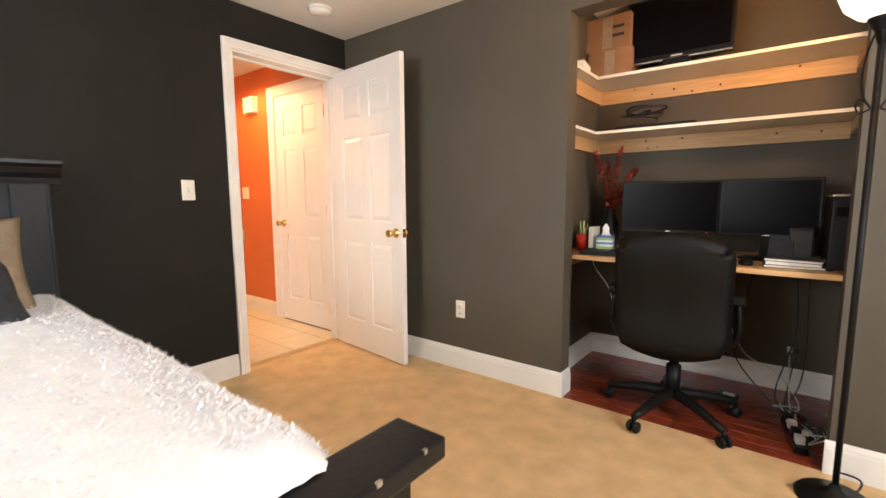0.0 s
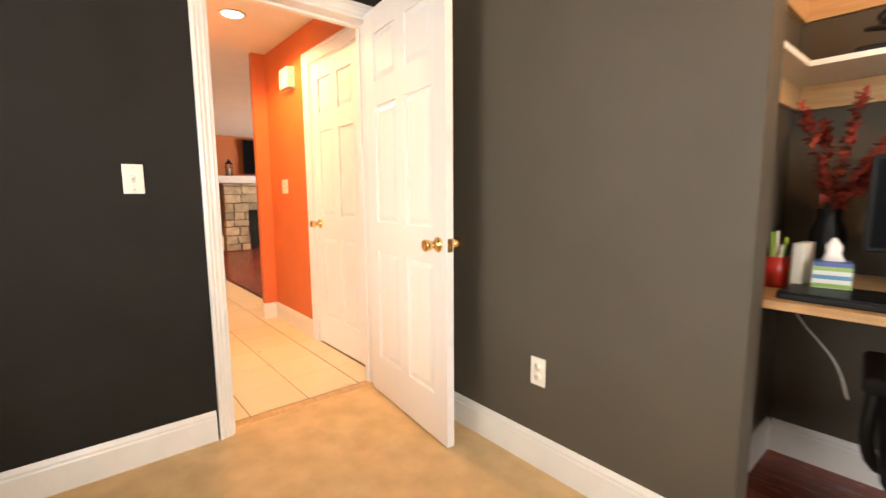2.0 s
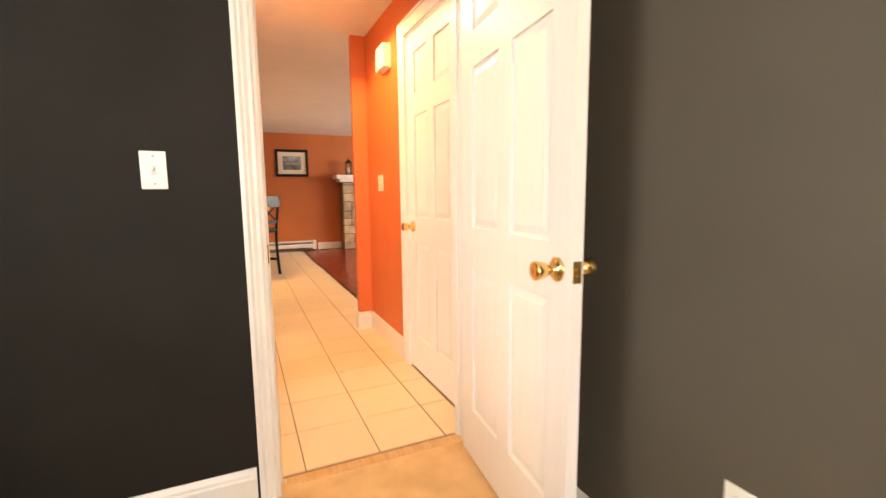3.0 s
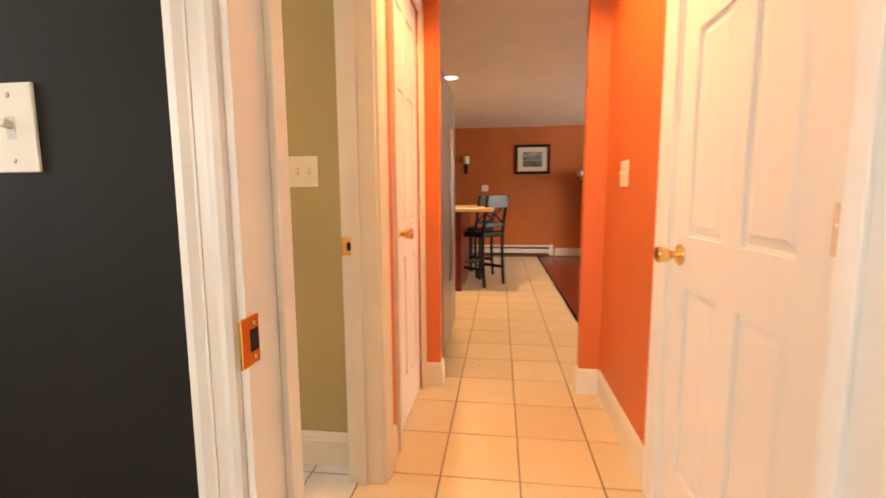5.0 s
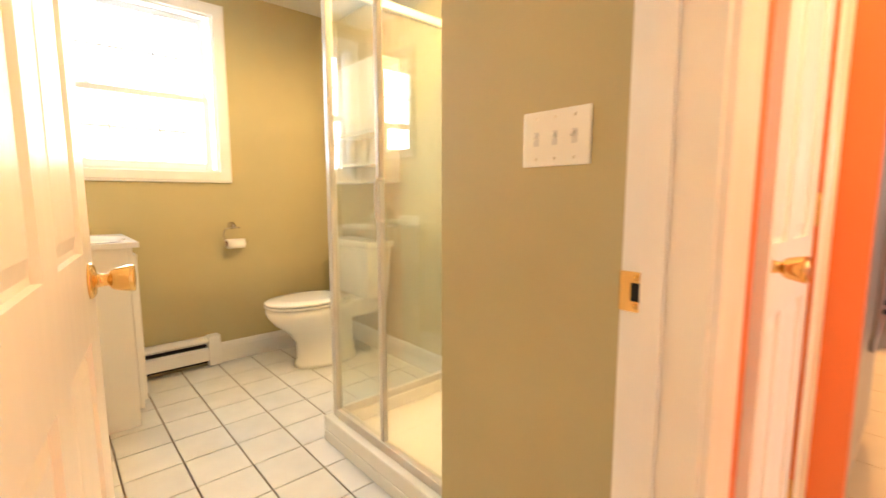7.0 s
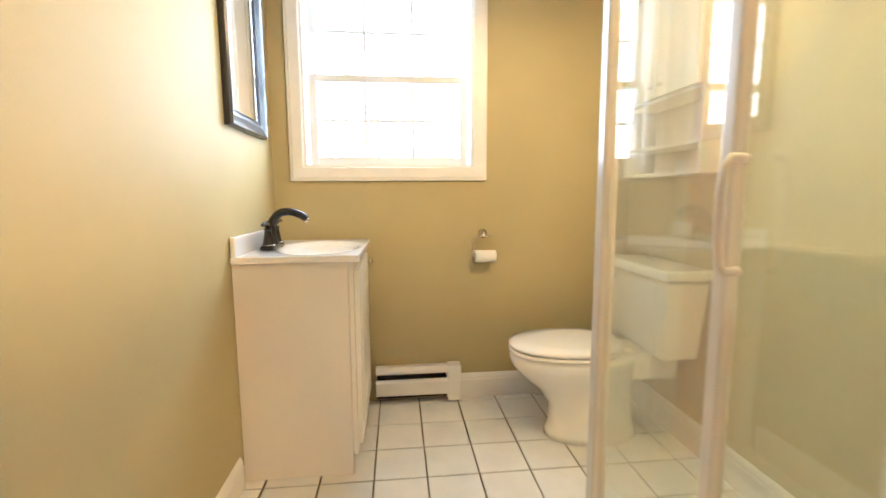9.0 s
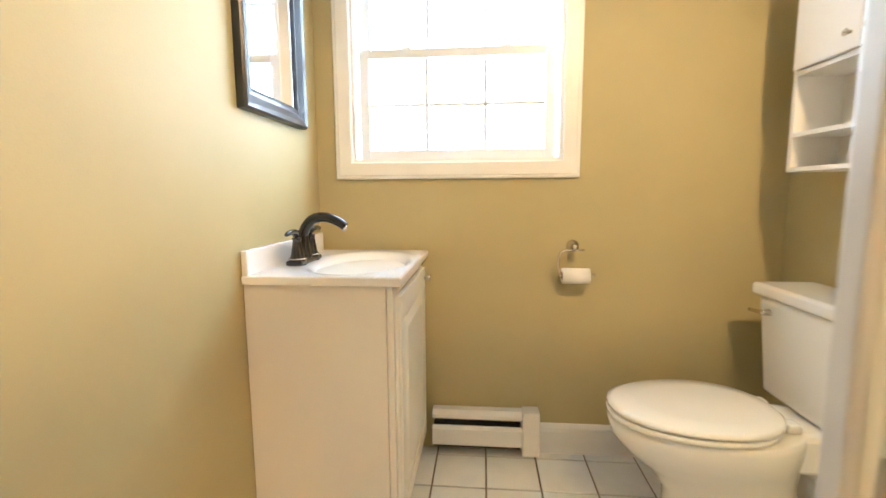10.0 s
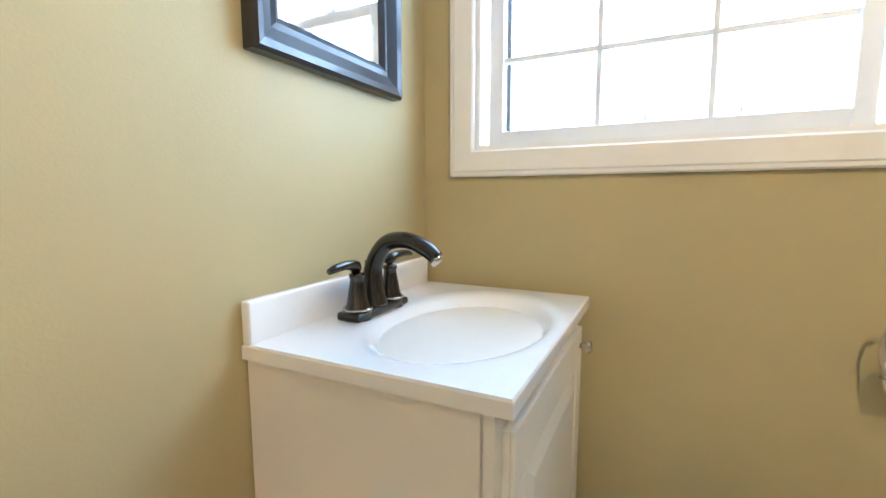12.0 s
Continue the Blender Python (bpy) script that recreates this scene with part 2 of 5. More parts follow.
def lathe(bm, profile, seg=28, m=None, sx=1.0, sy=1.0):
    """Turn (radius, height) pairs about z."""
    rings = []
    for r, z in profile:
        rings.append([bm.verts.new((sx * r * math.cos(2 * math.pi * i / seg), sy * r * math.sin(2 * math.pi * i / seg), z)) for i in range(seg)])
    for a, b in zip(rings, rings[1:]):
        for i in range(seg):
            bm.faces.new((a[i], a[(i + 1) % seg], b[(i + 1) % seg], b[i]))
    if profile[0][0] > 1e-4:
        bm.faces.new(rings[0][::-1])
    if profile[-1][0] > 1e-4:
        bm.faces.new(rings[-1])
    vs = [v for r in rings for v in r]
    for f in {f for v in vs for f in v.link_faces}:
        f.smooth = True
    if m is not None:
        bmesh.ops.transform(bm, matrix=m, verts=vs)
    return bm


def tube(bm, pts, r, seg=10, smooth=3):
    """A round tube through points; r is one radius or a radius for each point."""
    pts = [Vector(p) for p in pts]
    rad = list(r) if isinstance(r, (list, tuple)) else [r] * len(pts)
    if smooth and len(pts) > 2:
        P, Q = [], []
        for i in range(len(pts) - 1):
            a, b, c, d = pts[max(i - 1, 0)], pts[i], pts[i + 1], pts[min(i + 2, len(pts) - 1)]
            for k in range(smooth):
                u = k / smooth
                P.append(0.5 * ((2 * b) + (c - a) * u + (2 * a - 5 * b + 4 * c - d) * u * u + (3 * b - a - 3 * c + d) * u ** 3))
                Q.append(rad[i] * (1 - u) + rad[i + 1] * u)
        pts, rad = P + [pts[-1]], Q + [rad[-1]]
    rings, up = [], Vector((0.123, 0.321, 0.94)).normalized()
    for i, p in enumerate(pts):
        d = (pts[min(i + 1, len(pts) - 1)] - pts[max(i - 1, 0)]).normalized()
        s = d.cross(up)
        if s.length < 0.05:
            s = d.cross(Vector((1, 0, 0)))
        s.normalize()
        u = s.cross(d).normalized()
        rings.append([bm.verts.new(p + rad[i] * (math.cos(2 * math.pi * k / seg) * s + math.sin(2 * math.pi * k / seg) * u)) for k in range(seg)])
    for a, b in zip(rings, rings[1:]):
        for k in range(seg):
            bm.faces.new((a[k], a[(k + 1) % seg], b[(k + 1) % seg], b[k])).smooth = True
    bm.faces.new(rings[0][::-1])
    bm.faces.new(rings[-1])
    return bm


def extrude(bm, outline, axis, a, b):
    """A prism: a 2D outline swept along an axis from a to b. The outline lies in the two other axes, in order."""
    def at(p, w):
        return {"x": (w, p[0], p[1]), "y": (p[0], w, p[1]), "z": (p[0], p[1], w)}[axis]
    lo, hi = [bm.verts.new(at(p, a)) for p in outline], [bm.verts.new(at(p, b)) for p in outline]
    n = len(outline)
    for i in range(n):
        bm.faces.new((lo[i], lo[(i + 1) % n], hi[(i + 1) % n], hi[i]))
    bm.faces.new(lo[::-1])
    bm.faces.new(hi)
    return bm


def link(name, bm, material):
    bmesh.ops.recalc_face_normals(bm, faces=bm.faces[:])
    me = bpy.data.meshes.new(name)
    bm.to_mesh(me)
    bm.free()
    for x in (material if isinstance(material, (list, tuple)) else [material]):
        me.materials.append(x)
    return new(name, me)


def part(name, bm, material, parent, label=""):
    ob = link(name, bm, material)
    ob.parent = parent
    return tagged(ob, label)


def thing(name, m, label, category, group="", kind=""):
    ob = new(name)
    ob.empty_display_size = 0.1
    ob.matrix_world = m
    return tagged(ob, label, category, group, kind)


def solid(name, bm, material, label="", category="", kind="structure"):
    return tagged(link(name, bm, material), label, category, "", kind)


def share(name, me, parent, loc, rot=0.0):
    ob = new(name, me)
    ob.parent = parent
    ob.location = loc
    ob.rotation_euler = (0, 0, rot)
    return ob


def mesh_of(bm, material, name="piece"):
    bmesh.ops.recalc_face_normals(bm, faces=bm.faces[:])
    me = bpy.data.meshes.new(name)
    bm.to_mesh(me)
    bm.free()
    me.materials.append(material)
    return me


# ---- large structure ----
CEIL = 2.31


def wall(name, boxes, mats, axis, label):
    """Wall of butted boxes; faces that look along -axis take the first paint, the others the second."""
    bm = bmesh.new()
    for b in boxes:
        box(bm, *b)
    bm.normal_update()
    k = "xyz".index(axis)
    for f in bm.faces:
        f.material_index = 0 if f.normal[k] < -0.5 else 1
    me = bpy.data.meshes.new(name)
    bm.to_mesh(me)
    bm.free()
    for x in mats:
        me.materials.append(x)
    return tagged(new(name, me), label, "wall", "", "structure")


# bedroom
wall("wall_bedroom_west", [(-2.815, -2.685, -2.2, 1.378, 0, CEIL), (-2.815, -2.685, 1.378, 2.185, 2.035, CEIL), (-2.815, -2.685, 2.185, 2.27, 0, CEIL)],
     (M_ORANGE, M_DARK), "x", "dark bedroom wall with a doorway to the hall")
wall("wall_bedroom_north", [(-2.685, -0.915, 2.27, 2.385, 0, CEIL), (-0.915, 0.235, 2.27, 2.385, 2.085, CEIL), (0.235, 1.8, 2.27, 2.385, 0, CEIL)],
     (M_GREY, M_GREY), "y", "warm grey painted bedroom wall with an open closet")
wall("wall_bedroom_south", [(-2.815, 1.8, -2.32, -2.2, 0, 0.85), (-2.815, 1.8, -2.32, -2.2, 2.05, CEIL), (-2.815, -2.5, -2.32, -2.2, 0.85, 2.05), (-0.8, 1.8, -2.32, -2.2, 0.85, 2.05)],
     (M_SIDING, M_GREY), "y", "grey painted wall round a wide window opening")
# east wall is out of view; its opening is added for the fill lamp
wall("wall_bedroom_east", [(1.8, 1.915, -2.32, 2.385, 0, 0.85), (1.8, 1.915, -2.32, 2.385, 2.05, CEIL), (1.8, 1.915, -2.32, -0.3, 0.85, 2.05), (1.8, 1.915, 1.2, 2.385, 0.85, 2.05)], (M_GREY, M_SIDING), "x", "unseen grey painted wall with an opening added for the fill lamp")
solid("ceiling_bedroom", B(-2.685, 1.8, -2.2, 2.27, CEIL, CEIL + 0.12), M_CEIL, "white painted bedroom ceiling", "ceiling")
solid("floor_bedroom", B(-2.76, 1.8, -2.2, 2.27, -0.1, 0.0), M_CARPET, "worn beige carpet with faint stains", "carpet")
# closet
wall("wall_closet", [(-1.155, -1.045, 2.385, 3.14, 0, CEIL), (0.345, 0.455, 2.385, 3.14, 0, CEIL), (-1.155, 0.455, 3.14, 3.25, 0, CEIL)], (M_GREY, M_GREY), "x", "grey painted closet alcove walls")
solid("ceiling_closet", B(-1.045, 0.345, 2.385, 3.14, CEIL, CEIL + 0.1), M_CEIL, "white closet ceiling", "ceiling")
# bathroom
solid("wall_bath_east", B(-2.83, -2.8155, -1.51, 1.165, 0, CEIL), M_OLIVE, "olive green painted bathroom wall behind the vanity", "wall")
wall("wall_bath_window", [(-4.75, -2.8155, -1.64, -1.51, 0, 1.215), (-4.75, -2.8155, -1.64, -1.51, 2.135, CEIL), (-2.98, -2.8155, -1.64, -1.51, 1.215, 2.135), (-4.75, -3.81, -1.64, -1.51, 1.215, 2.135)],
     (M_SIDING, M_OLIVE), "y", "olive green painted bathroom wall with a window")
solid("wall_bath_west", B(-4.75, -4.65, -1.51, 1.165, 0, CEIL), M_OLIVE, "olive green painted wall behind the toilet", "wall")
solid("wall_bath_switches", B(-4.65, -3.785, 0.6, 1.165, 0, CEIL), M_OLIVE, "olive green painted wall end beside the shower", "wall")
wall("wall_hall_south", [(-3.70, -2.862, 1.165, 1.29, 2.035, CEIL), (-2.862, -2.8155, 1.165, 1.29, 0, CEIL), (-3.96, -3.70, 1.165, 1.29, 0, CEIL), (-4.53, -3.96, 1.165, 1.29, 2.035, CEIL), (-4.58, -4.53, 1.165, 1.29, 0, CEIL), (-4.53, -3.96, 1.165, 1.20, 0, 2.035)],
     (M_OLIVE, M_ORANGE), "y", "orange painted hall wall with the bathroom doorway")
solid("wall_hall_pier", B(-4.65, -4.58, 0.4, 1.39, 0, CEIL), M_ORANGE, "orange painted wall end beside the refrigerator", "wall")
solid("ceiling_bath", B(-4.65, -2.8155, -1.51, 1.165, CEIL, CEIL + 0.1), M_CEIL, "white bathroom ceiling", "ceiling")
solid("floor_bath", B(-4.65, -2.8155, -1.51, 1.23, -0.1, -0.004), M_GROUT, "small white square floor tiles with dark grout", "tile floor")
# hall and living room
wall("wall_hall_north", [(-4.58, -3.68, 2.27, 2.385, 0, CEIL), (-3.68, -2.945, 2.27, 2.385, 2.035, CEIL), (-2.945, -2.685, 2.27, 2.385, 0, CEIL), (-3.68, -2.945, 2.36, 2.385, 0, 2.035)], (M_ORANGE, M_ORANGE), "y", "bright orange painted hall wall")
solid("wall_hall_pilaster", B(-4.64, -4.58, 2.16, 2.385, 0, CEIL), M_ORANGE, "orange painted wall end at the living room", "wall")
solid("wall_living_south_side", B(-4.64, -4.58, 2.385, 6.4, 0, CEIL), M_RUST, "rust orange living room wall", "wall")
solid("wall_living_west", B(-10.47, -10.35, -2.0, 6.4, 0, CEIL), M_RUST, "rust orange painted living room end wall", "wall")
# unseen north wall, opened up to let the added fill lamp in
wall("wall_living_north", [(-10.47, -4.58, 6.4, 6.52, 0, 0.8), (-10.47, -4.58, 6.4, 6.52, 2.1, CEIL), (-10.47, -9.1, 6.4, 6.52, 0.8, 2.1), (-6.9, -4.58, 6.4, 6.52, 0.8, 2.1)], (M_RUST, M_SIDING), "y", "unseen rust orange wall with a wide opening added for the fill lamp")
solid("wall_kitchen_south", B(-10.47, -4.75, -2.12, -2.0, 0, CEIL), M_RUST, "rust orange kitchen wall", "wall")
solid("wall_kitchen_east", B(-4.755, -4.655, -2.0, 0.4, 0, CEIL), M_RUST, "rust orange kitchen side wall", "wall")
solid("ceiling_living", B(-10.35, -4.58, -2.0, 6.4, CEIL, CEIL + 0.1), M_CEIL, "cream white living room ceiling", "ceiling")
solid("ceiling_hall", B(-4.58, -2.815, 1.29, 2.27, CEIL, CEIL + 0.1), M_CEIL, "white hall ceiling", "ceiling")
solid("floor_hall", B(-10.35, -2.76, -2.0, 2.385, -0.1, -0.004), M_GROUT, "cream square floor tiles with brown grout", "tile floor")
solid("floor_living", B(-10.35, -4.64, 2.385, 6.4, -0.1, -0.004), mat("floor_underlay", (0.05, 0.01, 0.006), 0.6), "red cherry hardwood floor", "wood floor")
solid("floor_closet", B(-1.045, 0.345, 2.27, 3.14, -0.1, -0.004), mat("closet_underlay", (0.05, 0.01, 0.006), 0.6), "red cherry hardwood closet floor", "wood floor")


# ---- trim ----
def base_run(name, x0, y0, x1, y1, nx, ny, h=0.14):
    """A moulded baseboard from one point to another; (nx, ny) points into the room."""
    o = [(0, 0), (0.014, 0), (0.014, h - 0.035), (0.011, h - 0.028), (0.011, h - 0.018), (0.006, h - 0.006), (0.003, h), (0, h)]
    bm = bmesh.new()
    lo = [bm.verts.new((x0 + nx * a, y0 + ny * a, b)) for a, b in o]
    hi = [bm.verts.new((x1 + nx * a, y1 + ny * a, b)) for a, b in o]
    n = len(o)
    for i in range(n):
        bm.faces.new((lo[i], lo[(i + 1) % n], hi[(i + 1) % n], hi[i]))
    bm.faces.new(lo[::-1]), bm.faces.new(hi)
    return solid(name, bm, M_TRIM, "white moulded wooden baseboard", "baseboard")


base_run("baseboard_1", -2.685, -2.2, -2.685, 1.318, 1, 0)
base_run("baseboard_2", -2.671, 2.27, -0.901, 2.27, 0, -1)
base_run("baseboard_3", -0.915, 2.2705, -0.915, 2.385, 1, 0)
base_run("baseboard_4", -1.045, 2.40, -1.045, 3.14, 1, 0)
base_run("baseboard_5", -1.031, 3.14, 0.345, 3.14, 0, -1)
base_run("baseboard_6", 0.221, 2.27, 1.8, 2.27, 0, -1)
base_run("baseboard_7", 0.345, 2.40, 0.345, 3.126, -1, 0)
base_run("baseboard_8", -4.58, 2.27, -3.766, 2.27, 0, -1)
base_run("baseboard_9", -4.654, 2.16, -4.566, 2.16, 0, -1)
base_run("baseboard_10", -4.58, 2.1605, -4.58, 2.256, 1, 0)
base_run("baseboard_11", -4.64, 2.1605, -4.64, 2.385, -1, 0)
base_run("baseboard_12", -10.35, 2.72, -10.35, 3.2, 1, 0)
base_run("baseboard_13", -3.785, 0.62, -3.785, 1.165, 1, 0)
base_run("baseboard_14", -2.83, -0.86, -2.83, 1.06, -1, 0, 0.12)
base_run("baseboard_15", -4.636, -1.51, -3.745, -1.51, 0, 1, 0.13)
base_run("baseboard_16", -4.65, -1.496, -4.65, -0.22, 1, 0, 0.13)
base_run("baseboard_17", -4.664, 1.39, -4.566, 1.39, 0, 1)
base_run("baseboard_18", -4.58, 1.304, -4.58, 1.3895, 1, 0)
base_run("baseboard_19", -3.875, 1.29, -3.785, 1.29, 0, 1)


def casing(name, axis, plane, out, a, b, top, w=0.085, jamb=None, label="white moulded door casing", lo=0.0, sides="lr", closed=False, wr=None):
    """Moulded casing round an opening from a to b along the other axis, on the wall face at plane, standing out by out's sign."""
    th = thing(name, pose(0, 0, 0), label, "door frame", "", "structure")
    prof = [(0, 0), (0, 0.011), (0.008, 0.015), (0.018, 0.013), (0.03, 0.016), (w - 0.028, 0.019), (w - 0.022, 0.016), (w - 0.012, 0.022), (w, 0.020), (w, 0)]

    if closed:
        prof = [(0, 0), (0, 0.013), (0.005, 0.017), (w - 0.016, 0.019), (w - 0.012, 0.016), (w - 0.004, 0.016), (w, 0.012), (w, 0)]

    def P(u, d, z):
        return (plane + out * d, u, z) if axis == "x" else (u, plane + out * d, z)

    wr = wr or w

    def run(nm, p, q, du, dz):
        bm = bmesh.new()
        L = [bm.verts.new(P(p[0] + du[0] * s, d, p[1] + dz[0] * s)) for s, d in prof]
        H = [bm.verts.new(P(q[0] + du[1] * s, d, q[1] + dz[1] * s)) for s, d in prof]
        n = len(prof)
        for i in range(n):
            bm.faces.new((L[i], L[(i + 1) % n], H[(i + 1) % n], H[i]))
        bm.faces.new(L[::-1]), bm.faces.new(H)
        part(nm, bm, M_TRIM, th)
    g = 0.0 if closed else -0.006
    zl = -1 if closed else 0
    if "l" in sides:
        run("side_casing", (a - g, lo - (g if closed else 0)), (a - g, top + g), (-1, -1), (zl, 1))
    if "r" in sides:
        run("side_casing", (b + g, lo - (g if closed else 0)), (b + g, top + g), (wr / w, wr / w), (zl, 1))
    run("head_casing", (a - g, top + g), (b + g, top + g), (-1, wr / w), (1, 1))
    if closed:
        run("bottom_casing", (a - g, lo - g), (b + g, lo - g), (-1, 1), (-1, -1))
    return th


def jambs(th, axis, c0, c1, a, b, top, stop):
    """Door jamb lining and stops inside an opening, under an existing frame thing."""
    def bx(nm, u0, u1, w0, w1, z0, z1):
        bm = B(w0, w1, u0, u1, z0, z1, bevel=0.002) if axis == "x" else B(u0, u1, w0, w1, z0, z1, bevel=0.002)
        part(nm, bm, M_TRIM, th)
    bx("jamb", a, a + 0.018, c0, c1, 0, top)
    bx("jamb", b - 0.018, b, c0, c1, 0, top)
    bx("head_jamb", a + 0.018, b - 0.018, c0, c1, top - 0.018, top)
    bx("door_stop", a + 0.018, a + 0.03, stop, stop + 0.035, 0, top - 0.018)
    bx("door_stop", b - 0.026, b - 0.018, stop, stop + 0.035, 0, top - 0.018)
    bx("head_stop", a + 0.03, b - 0.03, stop, stop + 0.035, top - 0.03, top - 0.018)


f1 = casing("door_frame_bedroom", "x", -2.685, 1, 1.378, 2.185, 2.035, w=0.058)
jambs(f1, "x", -2.815, -2.685, 1.378, 2.185, 2.035, -2.80)
f2 = casing("door_frame_bedroom_hall_side", "x", -2.815, -1, 1.378, 2.185, 2.035, w=0.058)
f3 = casing("door_frame_bath", "y", 1.29, 1, -3.70, -2.862, 2.035, wr=0.044)
jambs(f3, "y", 1.165, 1.29, -3.70, -2.862, 2.035, 1.195)
f4 = casing("door_frame_bath_inside", "y", 1.165, -1, -3.70, -2.862, 2.035, wr=0.03)
f5 = casing("door_frame_hall", "y", 2.27, -1, -3.68, -2.945, 2.035)
jambs(f5, "y", 2.27, 2.36, -3.68, -2.945, 2.035, 2.318)
f6 = casing("door_frame_closet", "y", 1.29, 1, -4.53, -3.96, 2.035, w=0.06)


def strike(parent, m):
    bm = box(bmesh.new(), -0.002, 0.002, -0.022, 0.020, -0.033, 0.033, bevel=0.0018)
    bm.transform(m)
    p = part("strike_plate", bm, M_BRASS, parent, "brass strike plate")
    # black block painted in for the shade inside the latch hole
    bm = B(0.0015, 0.0026, -0.002, 0.016, -0.015, 0.015)
    bm.transform(m)
    part("latch_hole", bm, M_SOOT_SHADE, p)
    for z in (-0.023, 0.023):
        bm = lathe(bmesh.new(), [(0.0045, 0.0), (0.003, 0.002), (0, 0.0022)], 10, pose(0.002, 0.006, z, 0, 90, 0))
        bm.transform(m)
        part("screw", bm, M_BRASS, p)


strike(f1, pose(-2.689, 1.3975, 0.90, 0, 0, 90))
strike(f3, pose(-3.6805, 1.18, 0.91, 0, 0, 0))
th = thing("threshold", pose(-2.76, 1.8, 0), "worn pale wood door threshold strip", "threshold", "", "structure")
part("strip", extrude(bmesh.new(), [(-0.03, -0.004), (0.03, -0.004), (0.02, 0.008), (-0.02, 0.008)], "y", -0.38, 0.385), M_PINE, th)


def panel_door(name, m, w, label, h=2.02, knob_at=None, hinge_side=None, small=False, knob_z=0.91):
    """Six-panel door; local x runs from the hinge edge, y is its thickness, z up."""
    d = thing(name, m, label, "door", "", "structure")
    t, st = 0.035, 0.105 if not small else 0.085
    mid = 0.09 if not small else 0.07
    pw = (w - 2 * st - mid) / 2
    rows = [(0.21, 0.80), (0.955, 1.545), (1.67, 1.90)]
    y0, y1 = -t / 2, t / 2
    for x0, x1 in ((0, st), (st + pw, st + pw + mid), (w - st, w)):
        part("stile", B(x0, x1, y0, y1, 0, h), M_DOOR, d)
    zs = [0.0] + [z for r in rows for z in r] + [h]
    for x0, x1 in ((st, st + pw), (st + pw + mid, w - st)):
        for z0, z1 in zip(zs[::2], zs[1::2]):
            part("rail", B(x0, x1, y0, y1, z0, z1), M_DOOR, d)
        for z0, z1 in rows:
            part("panel_bed", B(x0, x1, y0 + 0.011, y1 - 0.011, z0, z1), M_DOOR, d)
    for x0 in (st, st + pw + mid):
        for z0, z1 in rows:
            for s in (-1, 1):
                b2 = bmesh.new()
                g, e = 0.010, 0.034
                ya, yb = s * (t / 2 - 0.011), s * (t / 2 - 0.003)
                o = [b2.verts.new(p) for p in ((x0 + g, ya, z0 + g), (x0 + pw - g, ya, z0 + g), (x0 + pw - g, ya, z1 - g), (x0 + g, ya, z1 - g))]
                i = [b2.verts.new(p) for p in ((x0 + e, yb, z0 + e), (x0 + pw - e, yb, z0 + e), (x0 + pw - e, yb, z1 - e), (x0 + e, yb, z1 - e))]
                for k in range(4):
                    b2.faces.new((o[k], o[(k + 1) % 4], i[(k + 1) % 4], i[k]))
                b2.faces.new(i)
                b2.faces.new(o[::-1])
                part("panel", b2, M_DOOR, d)
    kx = w - 0.06
    for s in (-1, 1):
        prof = [(0.033, 0.0), (0.033, 0.004), (0.026, 0.009), (0.013, 0.011), (0.011, 0.028), (0.017, 0.032), (0.021, 0.040), (0.0245, 0.058), (0.0255, 0.066), (0.023, 0.069), (0.012, 0.070), (0.0, 0.0685)]
        part("door_handle", lathe(bmesh.new(), prof, 24, pose(kx, s * t / 2, knob_z, -90 * s, 0, 0)), M_BRASS, d, "polished brass door knob")
    part("latch_plate", B(w, w + 0.002, -0.012, 0.012, knob_z - 0.028, knob_z + 0.028), M_BRASS, d)
    part("latch", B(w + 0.002, w + 0.012, -0.006, 0.006, knob_z - 0.009, knob_z + 0.009, bevel=0.002), M_BRASS, d)
    if hinge_side:
        for z in (0.2, 1.02, 1.82):
            hg = part("hinge", tube(bmesh.new(), [(-0.002, hinge_side * (t / 2 + 0.004), z - 0.045), (-0.002, hinge_side * (t / 2 + 0.004), z + 0.045)], 0.006, 8, 0), M_BRASS, d)
            part("leaf", B(-0.002, 0.0, -t / 2 + 0.004, t / 2 - 0.002, z - 0.045, z + 0.045), M_BRASS, hg)
    return d


panel_door("door_bedroom", pose(-2.675, 2.158, 0.014, 0, 0, math.degrees(math.atan2(-0.085, 0.765))), 0.757, "white six-panel bedroom door standing wide open", hinge_side=1, knob_z=0.885)
panel_door("door_hall", pose(-2.965, 2.292, 0.008, 0, 0, 180), 0.695, "closed white six-panel door in the hall", hinge_side=1, knob_z=0.895)
panel_door("door_closet", pose(-4.527, 1.262, 0.008, 0, 0, 0), 0.564, "closed narrow white panelled hall closet door", small=True, hinge_side=1, knob_z=0.92)
panel_door("door_bath", pose(-2.908, 1.146, 0.010, 0, 0, -99.3), 0.74, "white six-panel bathroom door standing open", hinge_side=1, knob_z=0.90)
# hinge leaf with its screws, painted over, on the open bathroom door's edge
bath_door = bpy.data.objects["door_bath"]
hl = part("hinge_leaf", B(-0.0045, -0.0021, -0.013, 0.013, 0.985, 1.079, bevel=0.001), mat("dull_brass_leaf", (0.52, 0.39, 0.20), 0.45, metal=0.3), bath_door, "painted hinge leaf with three screws")
for z, y in ((1.002, 0.004), (1.032, -0.005), (1.062, 0.004)):
    part("screw", lathe(bmesh.new(), [(0.0045, 0), (0.003, 0.0015), (0, 0.0017)], 10, pose(-0.0045, y, z, 0, -90, 0)), M_BRONZE, hl)


